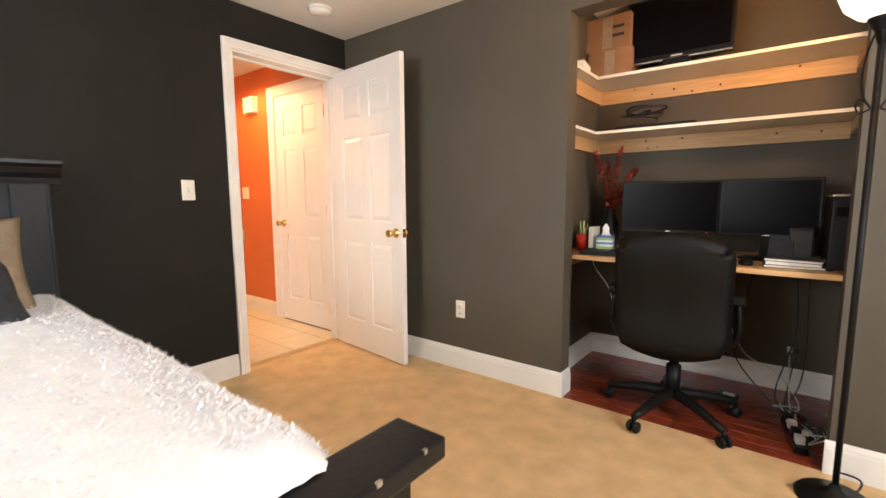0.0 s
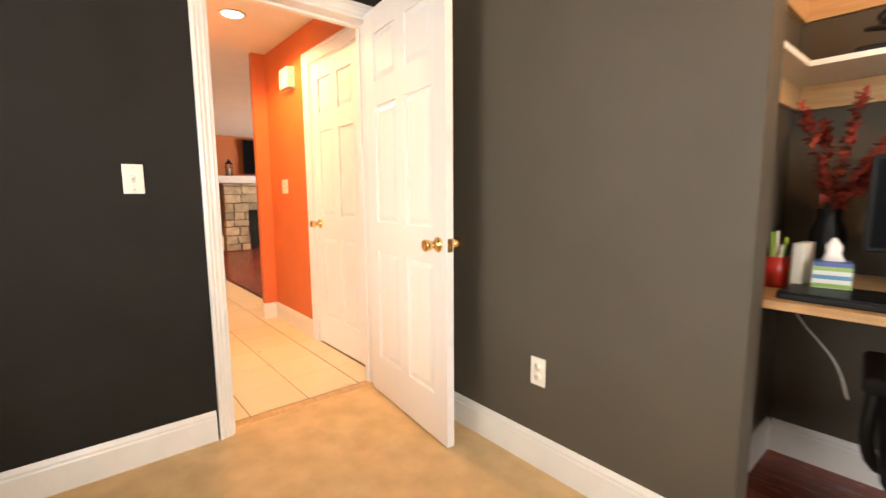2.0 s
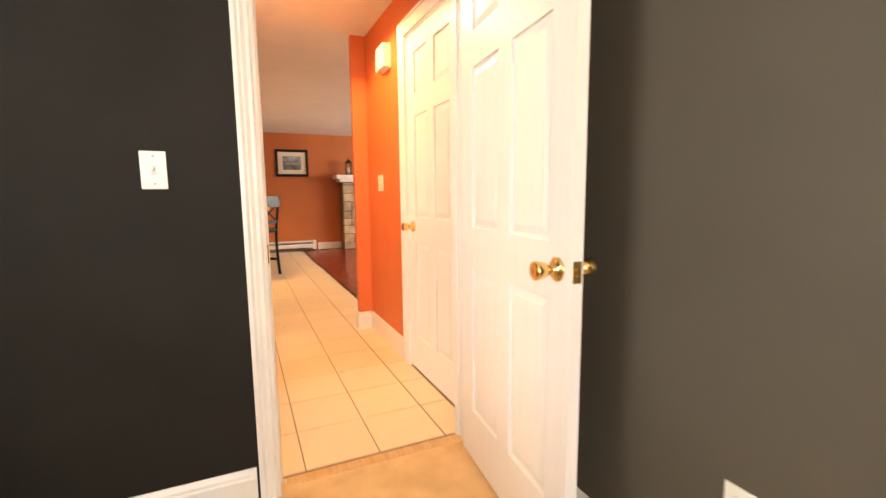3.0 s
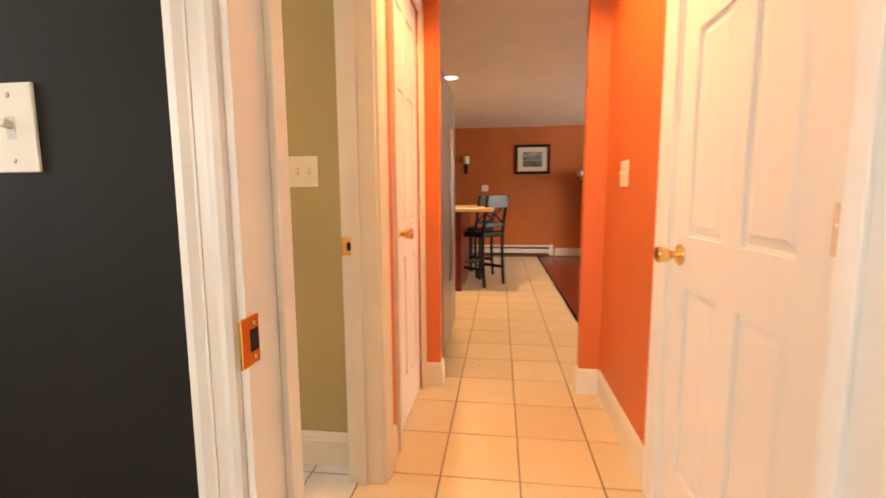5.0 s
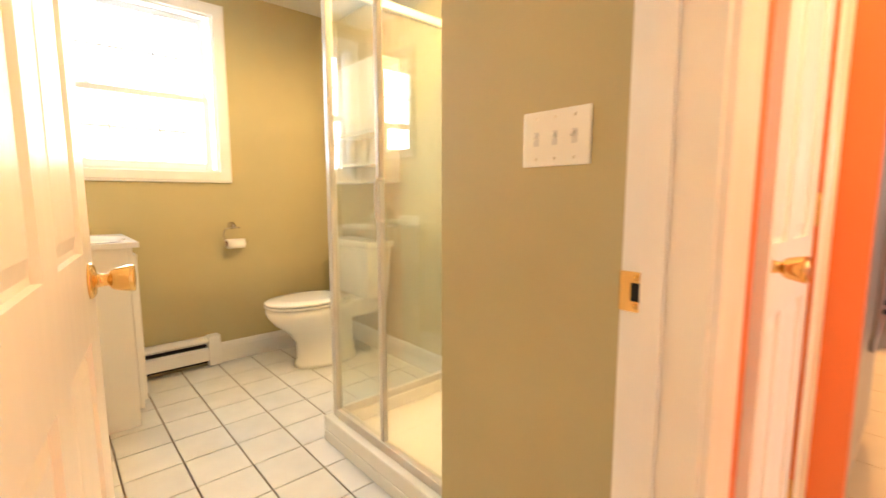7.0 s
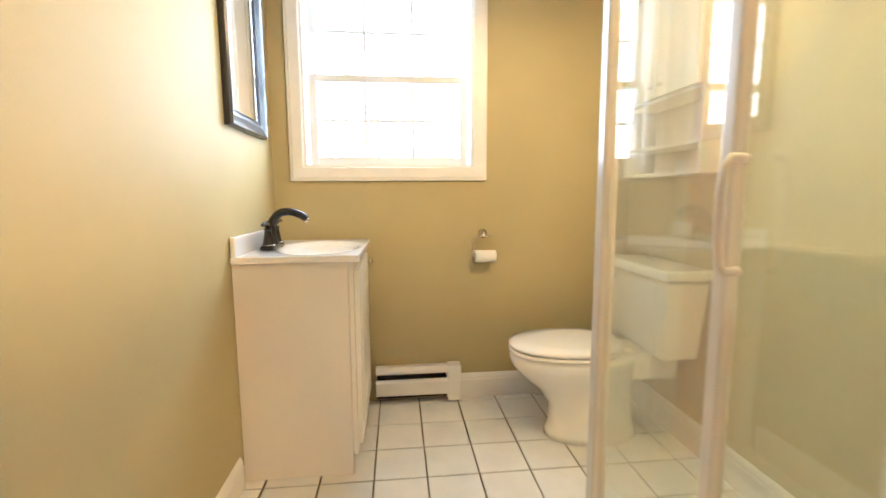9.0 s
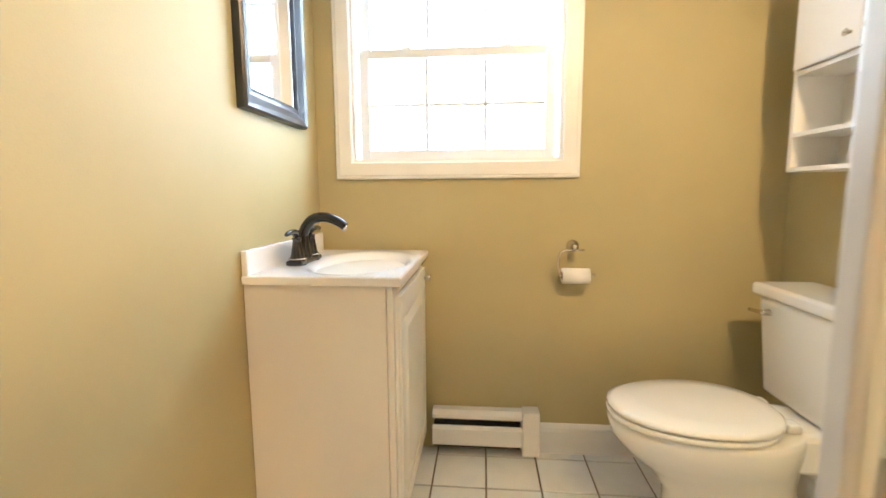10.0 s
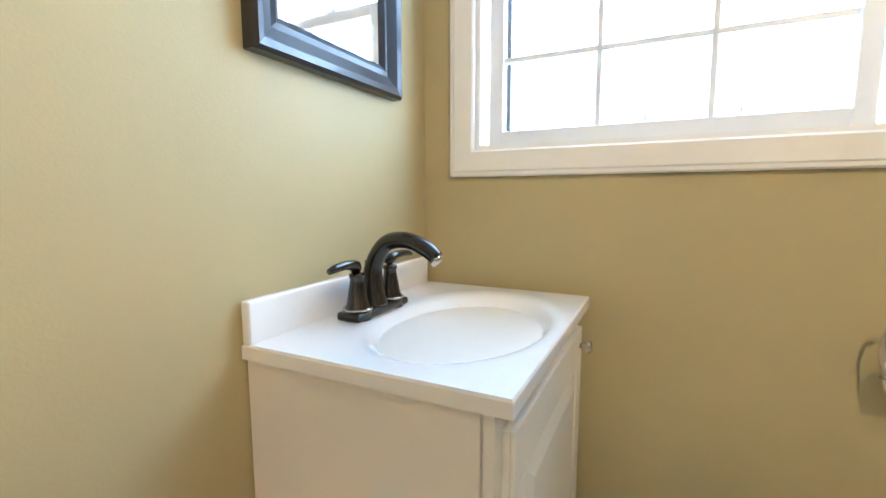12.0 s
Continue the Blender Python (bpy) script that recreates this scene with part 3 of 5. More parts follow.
# ---- small fittings ----
def wall_plate(name, m, gangs, kind, label):
    """Switch or outlet plate; local x is across the wall, y out of it."""
    w, h = 0.07 + 0.046 * (gangs - 1), 0.115
    p = thing(name, m, label, "outlet" if kind == "outlet" else "light switch")
    part("plate", B(-w / 2, w / 2, 0, 0.006, -h / 2, h / 2, bevel=0.003), M_PLATE, p)
    for g in range(gangs):
        cx = (g - (gangs - 1) / 2) * 0.046
        if kind == "outlet":
            for z in (-0.02, 0.02):
                s = part("socket", lathe(bmesh.new(), [(0.017, 0), (0.017, 0.003), (0.0, 0.003)], 20, pose(cx, 0.005, z, -90, 0, 0)), M_PLATE, p)
                for dx in (-0.006, 0.006):
                    # slot shade is a thin black piece on the socket face
                    part("slot", B(cx + dx - 0.001, cx + dx + 0.001, 0.008, 0.0086, z - 0.002, z + 0.006), M_SOOT_SHADE, s)
        else:
            part("surround", B(cx - 0.0065, cx + 0.0065, 0.006, 0.0066, -0.0145, 0.0145), M_WWIRE, p)
            part("toggle", B(cx - 0.004, cx + 0.004, 0.0065, 0.018, -0.004, 0.006, bevel=0.0015, m=pose(0, 0, 0, 18, 0, 0)), M_PLATE, p)
        for z in (-0.042, 0.042) if kind != "outlet" else (0,):
            part("screw", lathe(bmesh.new(), [(0.0035, 0), (0.002, 0.0015), (0, 0.0016)], 10, pose(cx, 0.006, z, -90, 0, 0)), M_MAT, p)
    return p


wall_plate("wall_switch", pose(-2.685, 1.088, 1.178, 0, 0, -90), 1, "switch", "ivory single light switch on the dark wall")
wall_plate("wall_outlet", pose(-1.61, 2.27, 0.403, 0, 0, 180), 1, "outlet", "white double socket low on the grey wall")
wall_plate("wall_switch", pose(-4.24, 2.27, 1.182, 0, 0, 180), 2, "switch", "ivory double light switch on the orange wall")
wall_plate("wall_switch", pose(-3.785, 0.957, 1.183, 0, 0, -90), 3, "switch", "ivory triple light switch on the olive wall")
wall_plate("wall_switch", pose(-10.35, 1.445, 1.23, 0, 0, -90), 2, "switch", "ivory switch plate on the rust wall")

c = thing("door_chime", pose(-4.03, 2.27, 2.0), "cream plastic door chime box on the orange wall", "door chime")
part("cover", B(-0.085, 0.085, -0.055, 0, -0.075, 0.075, bevel=0.008), M_PLATE, c)
part("base", B(-0.09, 0.09, -0.014, 0, -0.08, 0.08, bevel=0.003), M_PLATE, c)

s = thing("smoke_detector", pose(-2.36, 1.80, CEIL), "round ivory smoke detector on the ceiling", "smoke detector")
part("base", lathe(bmesh.new(), [(0.075, 0), (0.075, -0.012), (0.0, -0.012)], 32), M_PLATE, s)
part("cover", lathe(bmesh.new(), [(0.06, -0.012), (0.062, -0.024), (0.05, -0.036), (0.0, -0.038)], 32), M_PLATE, s)


def downlight(x, y, label):
    d = thing("recessed_light", pose(x, y, CEIL), label, "ceiling light", "recessed ceiling lights")
    part("trim_ring", lathe(bmesh.new(), [(0.065, -0.001), (0.09, -0.001), (0.088, -0.007), (0.066, -0.004), (0.065, -0.001)], 32), M_TRIM, d)
    part("lens", lathe(bmesh.new(), [(0.065, -0.001), (0.064, -0.003), (0.0, -0.003)], 32), M_BULB, d)


downlight(-3.83, 1.82, "round recessed ceiling light, switched on")
downlight(-6.9, 1.2, "round recessed ceiling light, switched on")
downlight(-4.2, 0.14, "round recessed ceiling light, switched on")


def heater(name, m, length, label):
    """Hot-water baseboard heater; local x along the wall, y out."""
    h = thing(name, m, label, "baseboard heater")
    part("cover", extrude(bmesh.new(), [(0.0, 0.19), (0.045, 0.195), (0.062, 0.18), (0.062, 0.165), (0.058, 0.165), (0.056, 0.178), (0.045, 0.187), (0.004, 0.182), (0.004, 0.02), (0, 0.02)], "x", 0, length - 0.07), M_TRIM, h)
    part("front_panel", extrude(bmesh.new(), [(0.058, 0.045), (0.066, 0.05), (0.066, 0.118), (0.05, 0.130), (0.048, 0.127), (0.06, 0.115), (0.06, 0.05)], "x", 0, length - 0.07), M_TRIM, h)
    part("damper", extrude(bmesh.new(), [(0.02, 0.150), (0.055, 0.158), (0.055, 0.161), (0.02, 0.154)], "x", 0.01, length - 0.08), M_CHROME, h)
    # element coloured black to stand for the shade in the open slot
    part("heating_element", B(0.005, length - 0.075, 0.008, 0.044, 0.03, 0.14), M_SOOT_SHADE, h)
    part("end_cap", B(length - 0.07, length, 0, 0.07, 0.012, 0.2, bevel=0.006), M_TRIM, h)
    return h


heater("baseboard_heater", pose(-3.30, -1.51, 0, 0, 0, 0) @ Matrix.Diagonal((-1, 1, 1, 1)), 0.44, "white metal baseboard heater under the window")
heater("baseboard_heater", pose(-10.35, 0.2, 0, 0, 0, 90) @ Matrix.Diagonal((1, -1, 1, 1)), 2.48, "long white baseboard heater on the rust wall")

# ---- bedroom: bed ----
bed = thing("bed", pose(-1.55, -0.35, 0), "black wooden bed with a slate headboard and low footboard", "bed")
hb = part("headboard", B(-1.11, -1.05, -0.80, 0.82, 0.25, 1.2, bevel=0.006), M_SLATE, bed, "slate grey panelled headboard")
part("cap", extrude(bmesh.new(), [(-1.14, 1.27), (-1.145, 1.30), (-1.0, 1.30), (-1.0, 1.285), (-1.02, 1.27), (-1.03, 1.245), (-1.045, 1.225), (-1.05, 1.2), (-1.11, 1.2), (-1.11, 1.25)], "y", -0.86, 0.86), M_BLACKW, hb)
for y in (-0.80, 0.68):
    part("post", B(-1.05, -1.02, y, y + 0.12, 0, 1.2, bevel=0.004), M_SLATE, hb)
for y in (-0.55, -0.1, 0.35):
    part("panel", B(-1.05, -1.035, y - 0.16, y + 0.16, 0.55, 1.1, bevel=0.006), M_SLATE, hb)
fb = part("footboard", B(1.00, 1.045, -0.84, 0.86, 0.12, 0.62, bevel=0.004), M_BLACKW, bed, "black footboard with worn edges")
part("cap_rail", B(0.955, 1.085, -0.93, 0.965, 0.62, 0.665, bevel=0.006), M_BLACKW, fb)
for y in (-0.88, 0.79):
    part("post", B(0.985, 1.06, y, y + 0.1, 0, 0.62, bevel=0.004), M_BLACKW, fb)
for y in (-0.84, 0.80):
    part("side_rail", B(-1.05, 1.0, y, y + 0.03, 0.2, 0.38, bevel=0.004), M_BLACKW, bed)
part("mattress", B(-1.03, 0.96, -0.78, 0.78, 0.3, 0.6, bevel=0.05, seg=4), M_FUR, bed)
# chips of bare wood on the footboard edge
for i, (y, l) in enumerate(((0.62, 0.05), (0.78, 0.012), (0.55, 0.01), (0.90, 0.008), (0.35, 0.014))):
    part("worn_chip", B(1.078, 1.0862, y, y + l, 0.657, 0.6662, bevel=0.001), M_TAN, fb)

dv = thing("duvet", pose(-1.55, -0.35, 0.3), "thick white plush bedspread over the bed", "bedspread")
bm = bmesh.new()
NX, NY = 90, 110
grid = []
for i in range(NX + 1):
    row = []
    for j in range(NY + 1):
        x = -1.0 + 1.99 * i / NX
        v = -1.08 + 2.16 * j / NY
        e = 0.815
        a = abs(v)
        if a < e - 0.10:
            y, z = a, 0.405
        elif a < e + 0.06:
            q = (a - e + 0.10) / 0.16 * math.pi / 2
            y, z = e - 0.10 + 0.10 * math.sin(q), 0.405 - 0.10 * (1 - math.cos(q))
        else:
            y, z = e + 0.02 * (a - e), 0.305 - (a - e - 0.06)
        f = 0.016 * noise.noise((x * 2.2, v * 2.2, 3)) + 0.005 * noise.noise((x * 24, v * 24, 0)) + 0.003 * noise.noise((x * 60, v * 60, 7))
        k = max(0.0, (x - 0.80) / 0.14)
        row.append(bm.verts.new((x, math.copysign(y + f, v), z + f - 0.02 * k * k)))
    grid.append(row)
for i in range(NX):
    for j in range(NY):
        bm.faces.new((grid[i][j], grid[i + 1][j], grid[i + 1][j + 1], grid[i][j + 1])).smooth = True
part("cover", bm, M_FUR, dv)
# plush tufts all over the top, thicker along the hem
bm = bmesh.new()
for k in range(26000):
    x = random.uniform(-0.98, 0.93)
    hem = k % 3 == 0
    y = 0.80 + random.uniform(-0.16, 0.03) if hem else random.uniform(-0.35, 0.80)
    z = 0.405 - max(0, (y - 0.73)) ** 2 * 9 + random.uniform(-0.004, 0.008) - 0.03 * max(0.0, (x - 0.80) / 0.14) ** 2 + 0.016 * noise.noise((x * 2.2, y * 2.2, 3))
    d = Vector((random.uniform(-1, 1), random.uniform(-0.6, 1.2), random.uniform(0.0, 0.45 if hem else 0.25))).normalized() * random.uniform(0.008, 0.020 if hem else 0.014)
    s2 = d.cross(Vector((0, 0, 1))).normalized() * 0.003
    p = Vector((x, y, z))
    w = [bm.verts.new(q) for q in (p - s2, p + s2, p + d)]
    bm.faces.new(w)
part("fringe", bm, M_FUR, dv)


def pillow(m, w, h, t, material, label):
    bm = bmesh.new()
    n = 16
    top, bot = {}, {}
    for i in range(n + 1):
        for j in range(n + 1):
            u, v = 2 * i / n - 1, 2 * j / n - 1
            puff = t / 2 * max(0, (1 - abs(u) ** 3)) ** 0.6 * max(0, (1 - abs(v) ** 3)) ** 0.6
            pinch = 1 - 0.06 * (u * u * (1 - v * v) + v * v * (1 - u * u)) * 1.5
            wob = 0.01 * noise.noise((u * 3, v * 3, w * 7))
            co = (u * w / 2 * pinch, v * h / 2 * pinch)
            top[i, j] = bm.verts.new((*co, puff + wob))
            bot[i, j] = top[i, j] if i in (0, n) or j in (0, n) else bm.verts.new((*co, -puff + wob))
    for d in (top, bot):
        for i in range(n):
            for j in range(n):
                f = bm.faces.new((d[i, j], d[i + 1, j], d[i + 1, j + 1], d[i, j + 1]))
                f.smooth = True
    p = link("pillow", bm, material)
    p.matrix_world = m
    return tagged(p, label, "pillow", "pillows on the bed")


pillow(pose(-2.36, 0.09, 0.86, 62, 0, 90), 0.5, 0.45, 0.16, M_TAN, "tan cloth pillow leaning on the headboard")
pillow(pose(-2.22, 0.02, 0.79, 38, 0, 92), 0.55, 0.42, 0.18, M_FABRIC, "dark slate cloth pillow on the white bedspread")

# ---- closet desk ----
for nm, z, dl in (("upper", 1.845, 0.36), ("lower", 1.515, 0.36)):
    sh = thing("closet_shelf", pose(-0.35, 3.14, z), "white-edged pine closet shelf on pine cleats", "shelf", "closet shelves")
    part("board", B(-0.693, 0.693, -dl, 0, 0, 0.018, bevel=0.001), M_MELA, sh)
    part("side_board", B(-0.693, -0.585, -0.74, -dl - 0.001, 0, 0.018, bevel=0.001), M_MELA, sh)
    part("cleat", B(-0.693, 0.62, -0.02, -0.001, -0.09, -0.001, bevel=0.001), M_PINE, sh, "knotty pine cleat")
    part("side_cleat", B(-0.694, -0.675, -0.72, -0.021, -0.09, -0.001, bevel=0.001), M_PINE, sh)
    part("bracket", B(0.62, 0.693, -0.40, -0.001, -0.065, -0.001, bevel=0.001), M_PINE, sh)
    for k in range(6):
        r = 0.004 + 0.003 * random.random()
        part("knot", lathe(bmesh.new(), [(r, 0), (r * 0.6, 0.001), (0, 0.001)], 10, pose(random.uniform(-0.6, 0.58), -0.0203, random.uniform(-0.08, -0.015), 90, 0, 0)), M_STEM, sh)

dk = thing("desk", pose(-0.35, 3.14, 0), "pine board desk fixed across the closet", "desk")
part("desktop", B(-0.694, 0.694, -0.73, -0.001, 0.775, 0.80, bevel=0.002), M_PINE, dk)
part("cleat", B(-0.694, 0.694, -0.02, -0.001, 0.70, 0.774), M_PINE, dk)
for x in (-0.694, 0.675):
    part("side_cleat", B(x, x + 0.019, -0.72, -0.021, 0.70, 0.774), M_PINE, dk)


def monitor(m, w, h, stand, label):
    o = thing("monitor", m, label, "monitor")
    b = part("bezel", B(-w / 2, w / 2, -0.02, 0.02, 0.12, 0.12 + h, bevel=0.006), M_BLACKP, o)
    part("screen", B(-w / 2 + 0.014, w / 2 - 0.014, -0.0215, -0.019, 0.136, 0.12 + h - 0.014), M_SCREEN, o)
    part("back", B(-w / 4, w / 4, 0.02, 0.045, 0.17, 0.05 + h, bevel=0.01), M_BLACKP, o)
    part("neck", B(-0.03, 0.03, 0.02, 0.05, 0.012, 0.25, bevel=0.006), M_BLACKP, o)
    part("foot", lathe(bmesh.new(), [(0.12, 0), (0.12, 0.006), (0.10, 0.014), (0.0, 0.016)], 28, None, 1, 0.75), M_BLACKP, o)
    part("standby_light", B(w / 2 - 0.06, w / 2 - 0.054, -0.0225, -0.02, 0.125, 0.129), M_FLAME, o)
    part("logo", B(-0.012, 0.012, -0.0212, -0.019, 0.125, 0.131), M_CHROME, o)
    return o


monitor(pose(-0.51, 2.82, 0.80, 0, 0, 5), 0.51, 0.30, 0, "black widescreen computer monitor, switched off")
monitor(pose(-0.04, 2.80, 0.80, 0, 0, -3), 0.43, 0.30, 0, "black widescreen computer monitor, switched off")

tv = thing("television", pose(-0.53, 2.93, 1.875), "black flat television on the top shelf, switched off", "television")
part("bezel", B(-0.28, 0.28, -0.025, 0.025, 0.05, 0.415, bevel=0.006), M_BLACKP, tv)
part("screen", B(-0.262, 0.262, -0.0262, -0.024, 0.085, 0.40), M_SCREEN, tv)
part("silver_strip", B(-0.275, 0.275, -0.029, -0.02, 0.05, 0.058, bevel=0.001), M_CHROME, tv)
part("logo", B(-0.03, 0.03, -0.0268, -0.025, 0.066, 0.073), M_PLATE, tv)
part("stand", B(-0.07, 0.07, -0.06, 0.06, -0.012, 0.05, bevel=0.01), M_BLACKP, tv)


def carton(m, w, d, h, label, mark):
    o = thing("cardboard_box", m, label, "box", "boxes on the top shelf")
    part("body", B(-w / 2, w / 2, -d / 2, d / 2, 0, h, bevel=0.003), M_CARD, o)
    part("tape", B(-w / 2 - 0.0008, w / 2 + 0.0008, -0.025, 0.025, h - 0.06, h + 0.0008), M_TAN, o)
    part("side_tape", B(-0.03, 0.03, -d / 2 - 0.001, -d / 2 + 0.01, 0.01, h - 0.01), M_TAN, o)
    if mark:
        for k in range(2):
            part("mark", B(0.03, 0.1, -d / 2 - 0.0012, -d / 2, h * 0.35 + 0.05 * k, h * 0.35 + 0.018 + 0.05 * k), M_FABRIC, o)


carton(pose(-0.90, 2.98, 1.863, 0, 0, 4), 0.26, 0.28, 0.17, "brown cardboard box beside the television", False)
carton(pose(-0.91, 2.99, 2.035, 0, 0, -2), 0.27, 0.26, 0.2, "brown taped cardboard box stacked on another", True)
o = thing("small_box", pose(-0.99, 2.64, 1.863, 0, 0, 8), "small white cardboard packet on the shelf", "box")
part("body", B(-0.035, 0.035, -0.09, 0.09, 0, 0.05, bevel=0.002), M_PAPER, o)
part("lid", B(-0.036, 0.036, -0.091, 0.091, 0.05, 0.056, bevel=0.001), M_CARD, o)

# coil of cable and keyboard on the lower shelf
kb = thing("keyboard", pose(-0.62, 2.93, 1.533, 0, 0, 3), "black computer keyboard lying on the shelf", "keyboard")
part("case", B(-0.22, 0.22, -0.11, 0.08, 0, 0.022, bevel=0.005), M_BLACKP, kb)
for r in range(4):
    part("key_row", B(-0.21, 0.21, -0.07 + 0.036 * r, -0.04 + 0.036 * r, 0.022, 0.029, bevel=0.002), M_BLACKP, kb)
bm = bmesh.new()
pts = [(0.13 * math.cos(a * 0.9) * (0.6 + 0.4 * math.sin(a * 0.37)), 0.05 * math.sin(a * 0.9), 0.03 + 0.04 * abs(math.sin(a * 0.55)) + 0.002 * a) for a in range(28)]
tube(bm, pts, 0.0065, 6, 4)
cc = thing("coiled_cable", pose(-0.70, 2.92, 1.556), "tangled black cable heaped on the keyboard", "cable")
part("loop", bm, M_WIRE, cc)

# items on the desk
cup = thing("pen_cup", pose(-0.955, 2.66, 0.80), "red plastic cup full of pens", "pen cup")
part("cup", lathe(bmesh.new(), [(0.0, 0.004), (0.036, 0.0), (0.042, 0.10), (0.039, 0.10), (0.033, 0.006), (0.0, 0.006)], 24), M_RED, cup)
for i in range(7):
    a = i * 0.9
    part("pen", tube(bmesh.new(), [(0.01 * math.cos(a), 0.01 * math.sin(a), 0.01), (0.032 * math.cos(a), 0.032 * math.sin(a), 0.14 + 0.02 * (i % 3))], 0.004, 8, 0),
         (M_BLACKP, mat("green_pen", (0.25, 0.5, 0.05), 0.4), M_PLATE, M_CHROME)[i % 4], cup)
vs = thing("branch_vase", pose(-0.87, 2.90, 0.80), "dark vase of dried red leafy branches", "vase")
part("vase", lathe(bmesh.new(), [(0.0, 0.0), (0.045, 0.0), (0.06, 0.08), (0.05, 0.17), (0.032, 0.22), (0.038, 0.25), (0.034, 0.25), (0.028, 0.22), (0.0, 0.2)], 24), M_BLACKP, vs)
for i, (dx, dy, h) in enumerate(((-0.10, -0.04, 0.60), (0.06, -0.02, 0.62), (0.17, -0.05, 0.50), (0.13, 0.02, 0.40), (-0.05, 0.05, 0.55), (0.22, -0.04, 0.40))):
    p0, p1 = Vector((0, 0, 0.22)), Vector((dx, dy, h))
    st = part("branch", tube(bmesh.new(), [p0, p0.lerp(p1, 0.5) + Vector((0, 0, 0.04)), p1], 0.003, 6), M_STEM, vs)
    bm = bmesh.new()
    for k in range(150):
        u = random.uniform(0.1, 1)
        p = p0.lerp(p1, u) + Vector((0, 0, 0.16 * u * (1 - u)))
        d = Vector((random.gauss(0, 1), random.gauss(0, 1), random.gauss(0.3, 1))).normalized()
        s2 = d.cross(Vector((0.3, 0.1, 1))).normalized() * 0.010
        q = [bm.verts.new(w) for w in (p, p + d * 0.015 + s2, p + d * 0.036, p + d * 0.015 - s2)]
        bm.faces.new(q)
    part("leaves", bm, M_TWIG, st)
tb = thing("tissue_box", pose(-0.81, 2.64, 0.80, 0, 0, 10) @ Matrix.Diagonal((0.82, 0.82, 0.9, 1)), "striped cube tissue box with a tissue pulled up", "tissue box")
cols = [(0.08, 0.13, 0.35), (0.7, 0.72, 0.7), (0.25, 0.42, 0.10), (0.75, 0.75, 0.72), (0.10, 0.28, 0.45), (0.7, 0.72, 0.7), (0.30, 0.45, 0.14), (0.08, 0.13, 0.35)]
for i, cl in enumerate(cols):
    part("stripe", B(-0.055, 0.055, -0.055, 0.055, 0.014 * i, 0.014 * (i + 1)), mat("stripe", cl, 0.6), tb)
bm = bmesh.new()
lathe(bm, [(0.035, 0.112), (0.022, 0.14), (0.026, 0.16), (0.006, 0.19), (0.0, 0.19)], 9, None, 1.0, 0.4)
part("tissue", bm, M_PAPER, tb)
bk = thing("router", pose(-0.885, 2.66, 0.80, 0, 0, -5), "white upright plastic router", "router")
part("case", B(-0.015, 0.015, -0.05, 0.05, 0, 0.15, bevel=0.004), M_PLATE, bk)
dm = thing("laptop", pose(-0.74, 2.55, 0.80), "black laptop lying closed on the desk", "laptop")
part("case", B(-0.16, 0.16, -0.10, 0.10, 0, 0.018, bevel=0.004), M_BLACKP, dm)
part("lid", B(-0.158, 0.158, -0.098, 0.098, 0.018, 0.024, bevel=0.002), M_BLACKP, dm)
sp = thing("speaker", pose(0.10, 2.71, 0.80) @ Matrix.Diagonal((0.8, 0.5, 0.85, 1)), "black upright desktop loudspeaker", "speaker")
part("case", B(-0.06, 0.06, -0.08, 0.08, 0, 0.21, bevel=0.012), M_BLACKP, sp)
part("grille", B(-0.05, 0.05, -0.083, -0.078, 0.02, 0.19, bevel=0.002), M_WIRE, sp)
for i, (w, tint) in enumerate(((0.11, M_BLACKP), (0.10, M_PAPER), (0.105, M_FABRIC))):
    q = thing("notebook", pose(0.07 + 0.005 * i, 2.575, 0.80 + 0.014 * i, 0, 0, 4 - 6 * i), ("black hardback notebook", "white paper pad", "dark slim folder")[i] + " stacked on the desk", "book", "books on the desk")
    part("cover", B(-w, w, -0.075, 0.075, 0.0, 0.014, bevel=0.001), tint, q)
    part("pages", B(-w + 0.002, w + 0.001, -0.0765, 0.07, 0.003, 0.011), M_PAPER, q)
ph = thing("card", pose(0.02, 2.66, 0.80, -12, 0, -15), "small card leaning behind the desk", "card")
# dark cloth material puts the card's backlit shade into its colour
part("card", B(-0.05, 0.05, -0.004, 0.004, 0.0, 0.14, bevel=0.001), M_FABRIC, ph)
pc = thing("computer_tower", pose(0.263, 2.70, 0.80), "black desktop computer case with a grey top edge", "computer")
part("case", B(-0.075, 0.075, -0.19, 0.19, 0.008, 0.325, bevel=0.006), M_BLACKP, pc)
part("front_panel", B(-0.074, 0.074, -0.204, -0.19, 0.01, 0.318, bevel=0.006), M_BLACKP, pc)
part("top_trim", B(-0.077, 0.077, -0.2, 0.19, 0.325, 0.335, bevel=0.004), M_CHROME, pc, "grey plastic top edge")
part("drive_door", B(-0.06, 0.06, -0.2065, -0.204, 0.24, 0.28, bevel=0.001), M_SCREEN, pc)
part("power_button", lathe(bmesh.new(), [(0.01, 0), (0.009, 0.002), (0, 0.002)], 16, pose(0, -0.204, 0.2, 90, 0, 0)), M_CHROME, pc)
for x in (-0.06, 0.06):
    for y in (-0.16, 0.16):
        part("foot", lathe(bmesh.new(), [(0.012, 0), (0.012, 0.008), (0, 0.008)], 12, pose(x, y, 0)), M_BLACKP, pc)
ms = thing("computer_mouse", pose(-0.105, 2.53, 0.80), "black computer mouse on the desk", "mouse")
part("shell", lathe(bmesh.new(), [(0.034, 0.0), (0.035, 0.012), (0.026, 0.028), (0.0, 0.033)], 20, None, 0.9, 1.4), M_BLACKP, ms)


